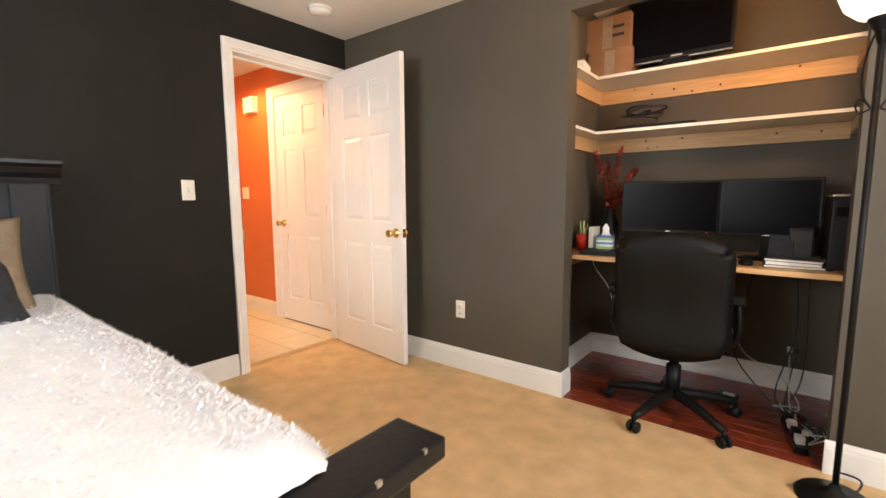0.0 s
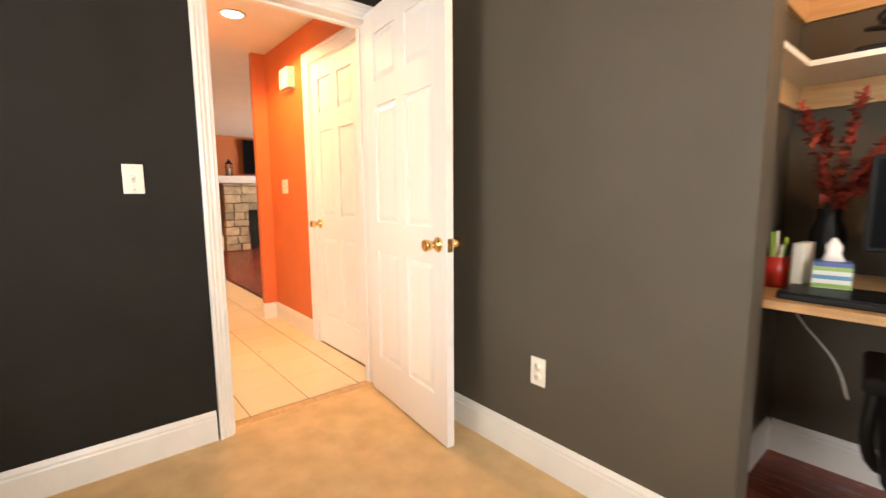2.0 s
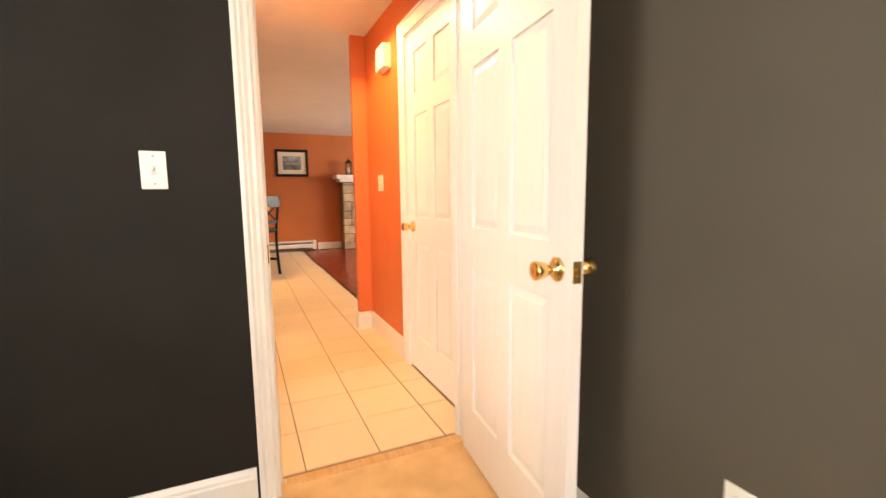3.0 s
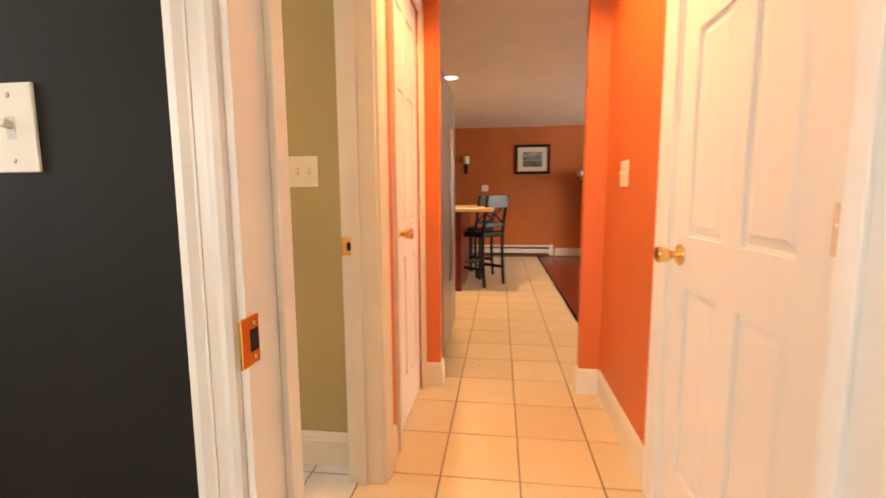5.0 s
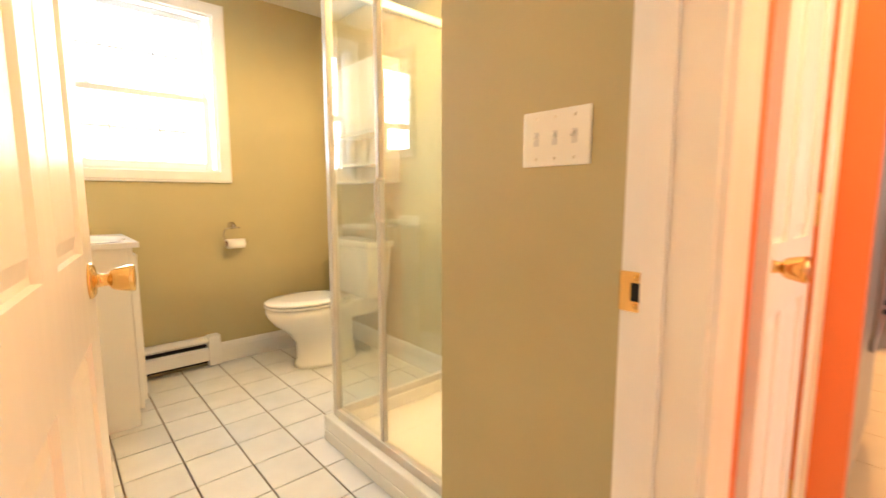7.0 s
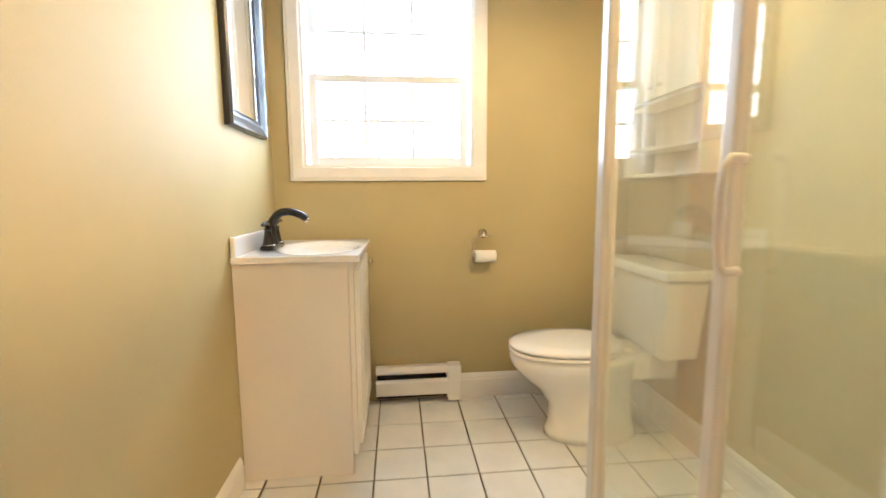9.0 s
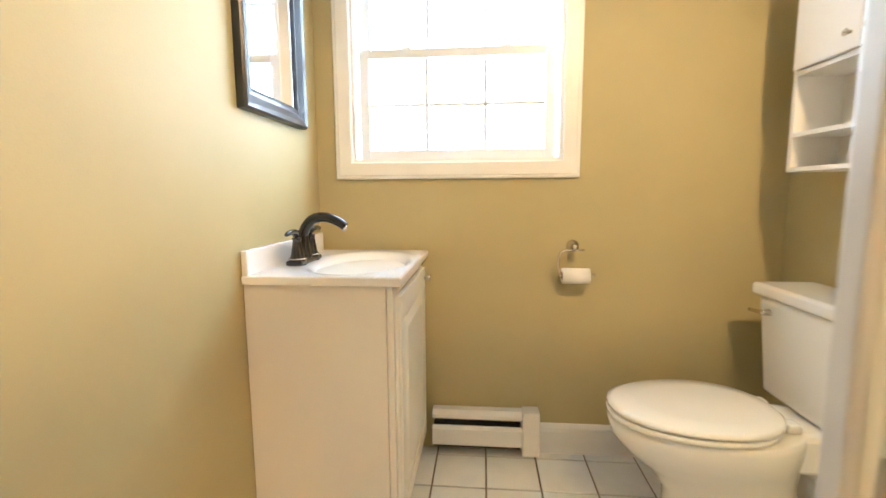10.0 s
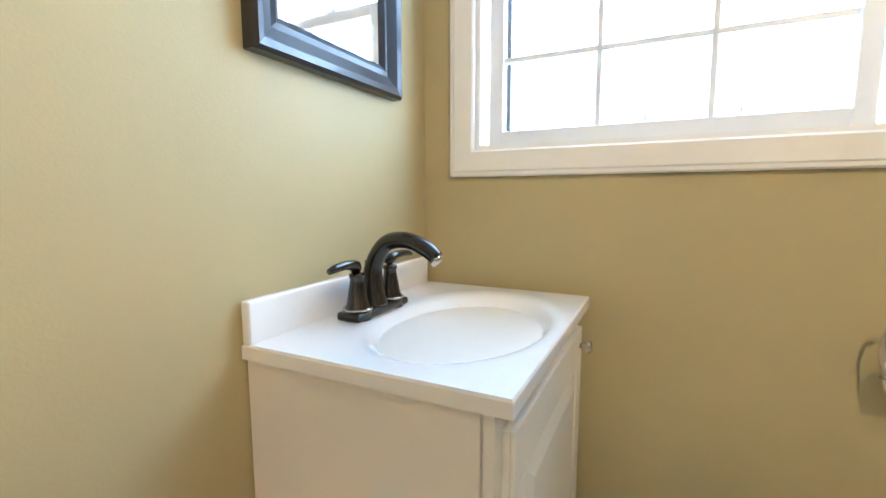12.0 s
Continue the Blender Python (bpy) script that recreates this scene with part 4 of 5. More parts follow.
# ---- office chair ----
ch = thing("office_chair", pose(-0.385, 2.36, 0, 0, 0, 6), "black leather swivel office chair with its back to the room", "chair")
bm = bmesh.new()
n, mth = 20, 20
F, K = {}, {}
for i in range(n + 1):
    for j in range(mth + 1):
        u, v = 2 * i / n - 1, j / mth
        wid = 0.25 * (1 - 0.10 * max(0, v - 0.8) / 0.2 - 0.14 * max(0, 0.14 - v) / 0.14)
        z = 0.39 + 0.58 * v - 0.045 * u * u * (1 if v > 0.85 else 0.0) - 0.04 * (1 - u * u) * (1 if v < 0.05 else 0)
        x = u * wid
        edge = (1 - abs(u) ** 6) ** 0.5 * (1 - abs(2 * v - 1) ** 8) ** 0.5
        yb = -0.10 - 0.03 * (1 - u * u) - 0.04 * v + 0.02 * math.sin(v * 5)
        K[i, j] = bm.verts.new((x, yb - 0.035 * edge, z))
        F[i, j] = K[i, j] if i in (0, n) or j in (0, mth) else bm.verts.new((x, yb + 0.06 * edge + 0.008 * math.sin(v * 16), z))
for d in (F, K):
    for i in range(n):
        for j in range(mth):
            bm.faces.new((d[i, j], d[i + 1, j], d[i + 1, j + 1], d[i, j + 1])).smooth = True
part("backrest", bm, M_LEATHER, ch)
part("seat", B(-0.26, 0.26, -0.08, 0.42, 0.41, 0.52, bevel=0.045, seg=4), M_LEATHER, ch)
for s in (-1, 1):
    ar = part("armrest", B(s * 0.275 - 0.03, s * 0.275 + 0.03, 0.0, 0.26, 0.62, 0.665, bevel=0.016, seg=3), M_LEATHER, ch)
    part("support", tube(bmesh.new(), [(s * 0.275, 0.06, 0.63), (s * 0.285, 0.05, 0.5), (s * 0.26, 0.08, 0.41), (s * 0.2, 0.12, 0.41)], 0.016, 8), M_BLACKP, ar)
part("gas_lift", tube(bmesh.new(), [(0.02, 0.06, 0.10), (0.02, 0.06, 0.27), (0.02, 0.06, 0.271), (0.02, 0.06, 0.41)], [0.035, 0.035, 0.022, 0.022], 16, 0), M_BLACKP, ch)
part("tilt_box", B(-0.08, 0.08, 0.02, 0.24, 0.37, 0.415, bevel=0.01), M_BLACKP, ch)
for k in range(5):
    a = math.radians(72 * k - 116)
    c2, s2 = math.cos(a), math.sin(a)
    lg = part("leg", tube(bmesh.new(), [(0.02 + 0.02 * c2, 0.06 + 0.02 * s2, 0.125), (0.02 + 0.16 * c2, 0.06 + 0.16 * s2, 0.11), (0.02 + 0.32 * c2, 0.06 + 0.32 * s2, 0.075)], [0.03, 0.024, 0.017], 10), M_BLACKP, ch)
    cs = part("caster", bmesh.new(), M_BLACKP, lg)
    cs.data = mesh_of(tube(bmesh.new(), [(0.02 + 0.32 * c2, 0.06 + 0.32 * s2, 0.085), (0.02 + 0.32 * c2, 0.06 + 0.32 * s2, 0.045)], 0.01, 8, 0), M_BLACKP, "stem")
    for w in (-0.017, 0.017):
        mm = pose(0.02 + 0.32 * c2 - w * s2, 0.06 + 0.32 * s2 + w * c2, 0.028, 90, 0, math.degrees(a))
        wh = part("wheel", lathe(bmesh.new(), [(0.0, -0.009), (0.024, -0.009), (0.028, -0.004), (0.028, 0.004), (0.024, 0.009), (0.0, 0.009)], 18, mm), M_BLACKP, lg)

# ---- floor lamp ----
fl = thing("floor_lamp", pose(0.245, 2.06, 0) @ Matrix.Diagonal((1, 1, 0.98, 1)), "black torchiere floor lamp with a frosted glass bowl, lit", "floor lamp")
part("base", lathe(bmesh.new(), [(0.118, 0), (0.12, 0.008), (0.11, 0.02), (0.05, 0.032), (0.022, 0.05), (0.012, 0.07), (0.0, 0.07)], 40), M_BLACKP, fl)
part("pole", tube(bmesh.new(), [(0, 0, 0.05), (0, 0, 1.72)], 0.0105, 14, 0), M_BLACKP, fl)
part("socket_cup", lathe(bmesh.new(), [(0.012, 1.66), (0.02, 1.70), (0.04, 1.735), (0.045, 1.75), (0.0, 1.75)], 24), M_BLACKP, fl)
part("shade", lathe(bmesh.new(), [(0.045, 1.745), (0.068, 1.755), (0.105, 1.79), (0.126, 1.845), (0.121, 1.845), (0.10, 1.795), (0.064, 1.762), (0.04, 1.752)], 40), M_SHADE, fl, "glowing frosted glass bowl")
for k in range(3):
    a = 2.1 * k + 0.4
    part("scroll", tube(bmesh.new(), [(0.012 * math.cos(a), 0.012 * math.sin(a), 1.45), (0.04 * math.cos(a), 0.04 * math.sin(a), 1.50), (0.048 * math.cos(a), 0.048 * math.sin(a), 1.58), (0.034 * math.cos(a), 0.04 * math.sin(a), 1.66), (0.02 * math.cos(a), 0.02 * math.sin(a), 1.70)], 0.0035, 6), M_BLACKP, fl)
    part("curl", tube(bmesh.new(), [(0.012 * math.cos(a), 0.012 * math.sin(a), 1.45), (0.045 * math.cos(a), 0.045 * math.sin(a), 1.44), (0.06 * math.cos(a), 0.06 * math.sin(a), 1.47), (0.045 * math.cos(a), 0.045 * math.sin(a), 1.49), (0.035 * math.cos(a), 0.035 * math.sin(a), 1.475)], 0.003, 6), M_BLACKP, fl)

# ---- cables and power strips under the desk ----
def cable(pts, r, material, label):
    cb = thing("cable", pose(*pts[0]), label, "cable", "cables under the desk")
    o = Vector(pts[0])
    part("wire", tube(bmesh.new(), [Vector(p) - o for p in pts], r, 6, 6), material, cb)
    part("plug", box(bmesh.new(), -0.012, 0.012, -0.012, 0.012, -0.008, 0.02, bevel=0.003), material, cb)


cable([(0.10, 2.98, 0.76), (0.12, 2.96, 0.4), (0.05, 2.85, 0.08), (0.12, 2.62, 0.03), (0.17, 2.45, 0.04)], 0.004, M_WIRE, "black power cable hanging under the desk")
cable([(-0.08, 3.0, 0.76), (-0.12, 2.95, 0.5), (-0.15, 2.9, 0.25), (0.02, 2.8, 0.06), (0.14, 2.62, 0.04)], 0.004, M_WIRE, "black monitor cable hanging under the desk")
cable([(0.16, 3.05, 0.7), (0.17, 3.0, 0.3), (0.15, 2.9, 0.12), (0.1, 2.75, 0.03), (0.19, 2.5, 0.03)], 0.0035, M_WIRE, "thin black cable trailing over the wood floor")
cable([(-0.2, 3.05, 0.4), (-0.1, 3.0, 0.22), (0.05, 2.95, 0.16), (0.15, 2.85, 0.05), (0.14, 2.7, 0.03), (0.2, 2.55, 0.03)], 0.0035, M_WWIRE, "white cable trailing over the wood floor")
cable([(0.17, 2.45, 0.03), (0.22, 2.3, 0.012), (0.33, 2.22, 0.03), (0.30, 2.12, 0.012), (0.24, 2.07, 0.012)], 0.004, M_WIRE, "black lamp flex running to the floor lamp")
cable([(-0.93, 2.95, 0.76), (-0.9, 2.7, 0.72), (-0.78, 2.62, 0.60), (-0.74, 2.6, 0.5)], 0.003, M_WWIRE, "white cable drooping below the desk")
rt = random.Random(5)
for k in range(5):
    px, py = 0.10 + 0.03 * k, 2.72 - 0.05 * k
    run = [(px + rt.uniform(-0.06, 0.06), py + rt.uniform(-0.09, 0.09), 0.012 + 0.05 * rt.random()) for q in range(7)]
    cable([(px, 3.0, 0.28)] + run if k < 2 else run, 0.0032, M_WWIRE if k % 2 == 0 else M_WIRE, ("white" if k % 2 == 0 else "black") + " cable tangled beside the power strip")
ps = thing("power_strip", pose(0.13, 2.52, -0.004, 0, 0, 100), "black power strip with plugs on the floor", "power strip")
part("body", B(-0.16, 0.16, -0.025, 0.025, 0, 0.035, bevel=0.006), M_BLACKP, ps)
for k in range(4):
    part("plug", B(-0.13 + 0.075 * k, -0.09 + 0.075 * k, -0.018, 0.018, 0.035, 0.07, bevel=0.005), (M_WWIRE, M_BLACKP)[k % 2], ps)
pa = thing("power_adapter", pose(-0.16, 2.82, -0.004, 0, 0, 80), "black mains adapter hanging from its cable", "adapter")
part("case", B(-0.03, 0.03, -0.05, 0.05, 0.0, 0.03, bevel=0.006), M_BLACKP, pa)
part("label", B(-0.02, 0.02, -0.035, 0.02, 0.03, 0.0306), M_PLATE, pa)

# ---- bathroom: window ----
wf = casing("window_casing_bath", "y", -1.51, 1, -3.81, -2.98, 2.135, w=0.068, lo=1.215, closed=True, label="cream moulded window casing")
wb = thing("window_bath", pose(-3.395, -1.575, 1.215), "white double-hung window with grilles, bright daylight outside", "window", "", "structure")
for s in (-1, 1):
    part("jamb_liner", B(s * 0.415 - 0.012 * (s > 0), s * 0.415 + 0.012 * (s < 0), -0.065, 0.064, 0, 0.92), M_TRIM, wb)
part("sill", B(-0.403, 0.403, -0.065, 0.064, 0.0, 0.012), M_TRIM, wb)
part("head", B(-0.403, 0.403, -0.065, 0.064, 0.908, 0.92), M_TRIM, wb)
for nm, y0, z0, z1 in (("lower_sash", 0.0, 0.012, 0.445), ("upper_sash", -0.036, 0.41, 0.908)):
    x0, x1, r = -0.39, 0.39, 0.038
    sa = part(nm, B(x0, x0 + r, y0, y0 + 0.03, z0, z1, bevel=0.003), M_VINYL, wb)
    part("stile", B(x1 - r, x1, y0, y0 + 0.03, z0, z1, bevel=0.003), M_VINYL, sa)
    part("bottom_rail", B(x0 + r, x1 - r, y0, y0 + 0.03, z0, z0 + 0.038, bevel=0.003), M_VINYL, sa)
    part("top_rail", B(x0 + r, x1 - r, y0, y0 + 0.03, z1 - 0.034, z1, bevel=0.003), M_VINYL, sa)
    xs, zm = (x1 - x0 - 2 * r) / 3, (z0 + z1) / 2
    for k in (1, 2):
        part("muntin", B(x0 + r + k * xs - 0.006, x0 + r + k * xs + 0.006, y0 + 0.012, y0 + 0.022, z0 + 0.038, z1 - 0.034), M_VINYL, sa)
    part("muntin", B(x0 + r, x1 - r, y0 + 0.0125, y0 + 0.0215, zm - 0.006, zm + 0.006), M_VINYL, sa)
    g = part("pane", B(x0 + r - 0.004, x1 - r + 0.004, y0 + 0.0155, y0 + 0.0185, z0 + 0.034, z1 - 0.03), M_GLASS, sa)
    g.visible_shadow = False
for s in (-0.2, 0.2):
    part("sash_lock", B(s - 0.02, s + 0.02, 0.008, 0.028, 0.445, 0.456, bevel=0.003), M_VINYL, wb)

# ---- bathroom: vanity ----
va = thing("bathroom_vanity", pose(-2.832, -1.185, 0) @ Matrix.Diagonal((0.945, 0.98, 1, 1)), "white vanity cabinet with one door under a marble top", "vanity")
part("body", B(-0.435, 0, -0.29, 0.29, 0.09, 0.834, bevel=0.001), M_CAB, va)
part("toe_kick", B(-0.38, 0, -0.285, 0.285, 0.0, 0.09), M_CAB, va)
part("side_panel", B(-0.4315, 0, 0.29, 0.2965, 0.0, 0.834, bevel=0.001), M_CAB, va)
part("face_frame", B(-0.452, -0.4355, -0.29, 0.2965, 0.08, 0.834, bevel=0.0015), M_CAB, va)
vd = part("door", B(-0.464, -0.452, -0.26, 0.268, 0.11, 0.80, bevel=0.002), M_CAB, va)
for a in ((-0.26, 0.268, 0.11, 0.165), (-0.26, 0.268, 0.725, 0.80), (-0.26, -0.205, 0.165, 0.725), (0.213, 0.268, 0.165, 0.725)):
    part("rail", B(-0.471, -0.464, *a, bevel=0.002), M_CAB, vd)
bm = bmesh.new()
o = [bm.verts.new((-0.464, y, z)) for y, z in ((-0.195, 0.175), (0.203, 0.175), (0.203, 0.715), (-0.195, 0.715))]
i2 = [bm.verts.new((-0.473, y, z)) for y, z in ((-0.165, 0.205), (0.173, 0.205), (0.173, 0.685), (-0.165, 0.685))]
for k in range(4):
    bm.faces.new((o[k], o[(k + 1) % 4], i2[(k + 1) % 4], i2[k]))
bm.faces.new(i2), bm.faces.new(o[::-1])
part("raised_panel", bm, M_CAB, vd)
part("door_knob", lathe(bmesh.new(), [(0.006, 0), (0.006, 0.012), (0.014, 0.018), (0.013, 0.026), (0.0, 0.028)], 18, pose(-0.471, -0.235, 0.76, 0, -90, 0)), M_CHROME, va)

tp = thing("vanity_top", pose(-2.832, -1.18, 0.827), "white cultured marble top with an oval basin and backsplash", "sink")
# slab whose middle dips into an oval bowl
bm = bmesh.new()
cx, ax, ay, N = -0.262, 0.165, 0.235, 56
X0, X1, Y0, Y1 = -0.453, -0.001, -0.305, 0.296


def edge_pt(a):
    dx, dy = math.cos(a), math.sin(a)
    t = min((X1 - cx) / dx if dx > 1e-6 else (X0 - cx) / dx if dx < -1e-6 else 9, Y1 / dy if dy > 1e-6 else Y0 / dy if dy < -1e-6 else 9)
    return cx + dx * t, dy * t


angs = sorted([2 * math.pi * k / N for k in range(N)] + [math.atan2(y, x - cx) % (2 * math.pi) for x in (X0, X1) for y in (Y0, Y1)])
rings = []
rings.append([bm.verts.new((*edge_pt(a), 0.009)) for a in angs])
rings.append([bm.verts.new((*edge_pt(a), 0.030)) for a in angs])
rings.append([bm.verts.new((cx + (edge_pt(a)[0] - cx) * 0.988, edge_pt(a)[1] * 0.99, 0.034)) for a in angs])
for f, z in ((1.14, 0.034), (1.08, 0.0332), (1.02, 0.0308), (0.97, 0.026), (0.92, 0.017), (0.86, 0.001), (0.78, -0.030), (0.62, -0.072), (0.35, -0.105), (0.12, -0.112)):
    rings.append([bm.verts.new((cx + ax * f * math.cos(a), ay * f * math.sin(a), z)) for a in angs])
for r1, r2 in zip(rings, rings[1:]):
    for k in range(len(angs)):
        f = bm.faces.new((r1[k], r1[(k + 1) % len(angs)], r2[(k + 1) % len(angs)], r2[k]))
        f.smooth = r1 in rings[3:]
bm.faces.new(rings[-1])
part("counter", bm, M_MARBLE, tp)
part("backsplash", B(-0.02, -0.001, -0.304, 0.295, 0.030, 0.105, bevel=0.006, seg=3), M_MARBLE, tp)
part("drain", lathe(bmesh.new(), [(0.022, -0.113), (0.022, -0.109), (0.012, -0.108), (0, -0.108)], 20, pose(cx, 0, 0)), M_CHROME, tp)
part("overflow_hole", lathe(bmesh.new(), [(0.006, 0), (0.006, 0.001), (0, 0.001)], 12, pose(cx + 0.118, 0, -0.03, 0, -60, 0)), M_CHROME, tp)

fa = thing("faucet", pose(-2.91, -1.145, 0.861) @ Matrix.Diagonal((1.04, 1.1, 1.06, 1)), "oil-rubbed bronze faucet with two lever handles", "faucet")
part("deck_plate", B(-0.026, 0.026, -0.082, 0.082, 0, 0.016, bevel=0.007, seg=3), M_BRONZE, fa)
part("spout", tube(bmesh.new(), [(0, 0, 0.012), (0.004, 0, 0.05), (0.0, 0, 0.095), (-0.03, 0, 0.135), (-0.075, 0, 0.142), (-0.115, 0, 0.128), (-0.138, 0, 0.112)], [0.026, 0.021, 0.017, 0.016, 0.0155, 0.015, 0.0135], 16, 5), M_BRONZE, fa)
part("aerator", tube(bmesh.new(), [(-0.130, 0, 0.113), (-0.139, 0, 0.104)], 0.011, 14, 0), M_CHROME, fa)
for s in (-1, 1):
    hd = part("handle_base", lathe(bmesh.new(), [(0.027, 0.0), (0.026, 0.018), (0.020, 0.030), (0.014, 0.065), (0.013, 0.075), (0.015, 0.078), (0.014, 0.084), (0.0, 0.086)], 22, pose(0, s * 0.052, 0)), M_BRONZE, fa)
    part("collar", lathe(bmesh.new(), [(0.0275, 0.018), (0.0275, 0.0215), (0.025, 0.0215)], 22, pose(0, s * 0.052, 0)), M_CHROME, hd)
    part("lever", tube(bmesh.new(), [(0.006, s * 0.050, 0.088), (0.0, s * 0.056, 0.098), (-0.004, s * 0.085, 0.1035), (-0.004, s * 0.112, 0.102), (-0.003, s * 0.128, 0.098)], [0.010, 0.0105, 0.008, 0.0075, 0.005], 12), M_BRONZE, hd)
part("lift_rod", tube(bmesh.new(), [(0.02, 0, 0.012), (0.02, 0, 0.10)], 0.0025, 8, 0), M_BRONZE, fa)

mi = thing("wall_mirror", pose(-2.83, -1.135, 1.325), "rectangular mirror in a wide dark pewter frame", "mirror")
W2, H2, fw = 0.215, 0.74, 0.068
prof = [(0, 0.0), (0, 0.022), (0.006, 0.030), (0.02, 0.026), (0.045, 0.014), (0.055, 0.016), (0.062, 0.012), (fw, 0.008), (fw, 0.0)]
cor = [(-W2, 0), (W2, 0), (W2, H2), (-W2, H2)]
inn = [(1, 1), (-1, 1), (-1, -1), (1, -1)]
for k in range(4):
    bm = bmesh.new()
    a, b2, ia, ib = cor[k], cor[(k + 1) % 4], inn[k], inn[(k + 1) % 4]
    L = [bm.verts.new((-d, a[0] + ia[0] * s, a[1] + ia[1] * s)) for s, d in prof]
    H = [bm.verts.new((-d, b2[0] + ib[0] * s, b2[1] + ib[1] * s)) for s, d in prof]
    for q in range(len(prof)):
        bm.faces.new((L[q], L[(q + 1) % len(prof)], H[(q + 1) % len(prof)], H[q]))
    bm.faces.new(L[::-1]), bm.faces.new(H)
    part("frame_side", bm, M_SILVERF, mi)
part("glass", B(-0.007, -0.002, -W2 + fw - 0.004, W2 - fw + 0.004, fw - 0.004, H2 - fw + 0.004), M_MIRROR, mi, "silvered mirror glass")

# toilet paper holder
ho = thing("toilet_paper_holder", pose(-3.86, -1.51, 0.867), "brushed nickel ring holder on the olive wall", "paper holder")
part("rose", lathe(bmesh.new(), [(0.024, 0), (0.024, 0.006), (0.012, 0.012), (0.010, 0.05), (0.013, 0.056), (0.0, 0.058)], 22, pose(0, 0, 0.012, -90, 0, 0)), M_CHROME, ho)
part("arm", tube(bmesh.new(), [(-0.035, 0.05, 0.0), (0.03, 0.05, 0.0), (0.055, 0.05, -0.015), (0.062, 0.052, -0.06), (0.055, 0.055, -0.09), (0.05, 0.055, -0.10), (-0.06, 0.055, -0.10), (-0.075, 0.055, -0.09)], 0.004, 8), M_CHROME, ho)
ro = thing("toilet_roll", pose(-3.865, -1.455, 0.767, 0, 90, 0), "nearly finished white toilet paper roll", "toilet paper")
part("paper", lathe(bmesh.new(), [(0.018, -0.052), (0.030, -0.052), (0.031, 0.052), (0.018, 0.052), (0.018, -0.052)], 26), M_PAPER, ro)
part("core", lathe(bmesh.new(), [(0.0165, -0.052), (0.0178, -0.052), (0.0178, 0.052), (0.0165, 0.052), (0.0165, -0.052)], 20), M_CARD, ro)


# ---- toilet ----
to = thing("toilet", pose(-4.2, -1.09, 0), "white two-piece porcelain toilet with a closed lid", "toilet")


def oval_stack(levels, seg=36):
    """Egg-shaped rings: (z, front x, rear x, half width)."""
    bm = bmesh.new()
    R = []
    for z, xf, xr, hw in levels:
        ring = []
        for k in range(seg):
            a = 2 * math.pi * k / seg
            c3 = math.cos(a)
            xm = xr + (xf - xr) * 0.42
            ring.append(bm.verts.new((xm + (xf - xm if c3 > 0 else xm - xr) * c3, hw * math.copysign(abs(math.sin(a)) ** 0.9, math.sin(a)), z)))
        R.append(ring)
    for a, b in zip(R, R[1:]):
        for k in range(seg):
            bm.faces.new((a[k], a[(k + 1) % seg], b[(k + 1) % seg], b[k])).smooth = True
    bm.faces.new(R[0][::-1]), bm.faces.new(R[-1])
    return bm


part("bowl", oval_stack([(0.0, 0.13, -0.28, 0.125), (0.03, 0.13, -0.28, 0.125), (0.06, 0.115, -0.27, 0.112), (0.16, 0.12, -0.26, 0.108), (0.23, 0.17, -0.26, 0.125), (0.29, 0.245, -0.26, 0.16), (0.34, 0.285, -0.26, 0.182), (0.375, 0.295, -0.26, 0.188), (0.395, 0.29, -0.255, 0.183)]), M_CHINA, to)
part("seat", oval_stack([(0.397, 0.285, -0.18, 0.180), (0.400, 0.298, -0.185, 0.190), (0.410, 0.298, -0.185, 0.190), (0.414, 0.29, -0.18, 0.184)]), M_CHINA, to)
part("lid", oval_stack([(0.417, 0.285, -0.19, 0.180), (0.421, 0.297, -0.195, 0.189), (0.431, 0.297, -0.195, 0.189), (0.438, 0.28, -0.185, 0.176), (0.441, 0.20, -0.15, 0.13)]), M_CHINA, to)
for s in (-0.075, 0.075):
    part("hinge_cap", B(-0.215, -0.175, s - 0.022, s + 0.022, 0.397, 0.425, bevel=0.008), M_CHINA, to)
part("shelf", B(-0.42, -0.17, -0.115, 0.115, 0.28, 0.396, bevel=0.03, seg=3), M_CHINA, to)
bm = bmesh.new()
lo = [(-0.43, -0.20), (-0.275, -0.20), (-0.275, 0.215), (-0.43, 0.215)]
hi = [(-0.44, -0.225), (-0.255, -0.225), (-0.255, 0.25), (-0.44, 0.25)]
va4 = [bm.verts.new((x, y, 0.40)) for x, y in lo]
vb4 = [bm.verts.new((x, y, 0.735)) for x, y in hi]
for k in range(4):
    bm.faces.new((va4[k], va4[(k + 1) % 4], vb4[(k + 1) % 4], vb4[k]))
bm.faces.new(va4[::-1]), bm.faces.new(vb4)
bmesh.ops.bevel(bm, geom=bm.edges[:], offset=0.025, segments=4, profile=0.6, affect="EDGES")
for f in bm.faces:
    f.smooth = True
tk = part("tank", bm, M_CHINA, to)
part("tank_lid", B(-0.445, -0.238, -0.24, 0.265, 0.736, 0.78, bevel=0.018, seg=4), M_CHINA, to)
part("flush_lever", tube(bmesh.new(), [(-0.25, -0.15, 0.69), (-0.232, -0.15, 0.69), (-0.228, -0.17, 0.688), (-0.226, -0.215, 0.684)], [0.012, 0.009, 0.007, 0.006], 10, 3), M_CHROME, tk, "nickel flush lever")
for s in (-1, 1):
    part("bolt_cap", lathe(bmesh.new(), [(0.014, 0), (0.012, 0.012), (0, 0.016)], 14, pose(-0.08, s * 0.118, 0.03)), M_CHINA, to)

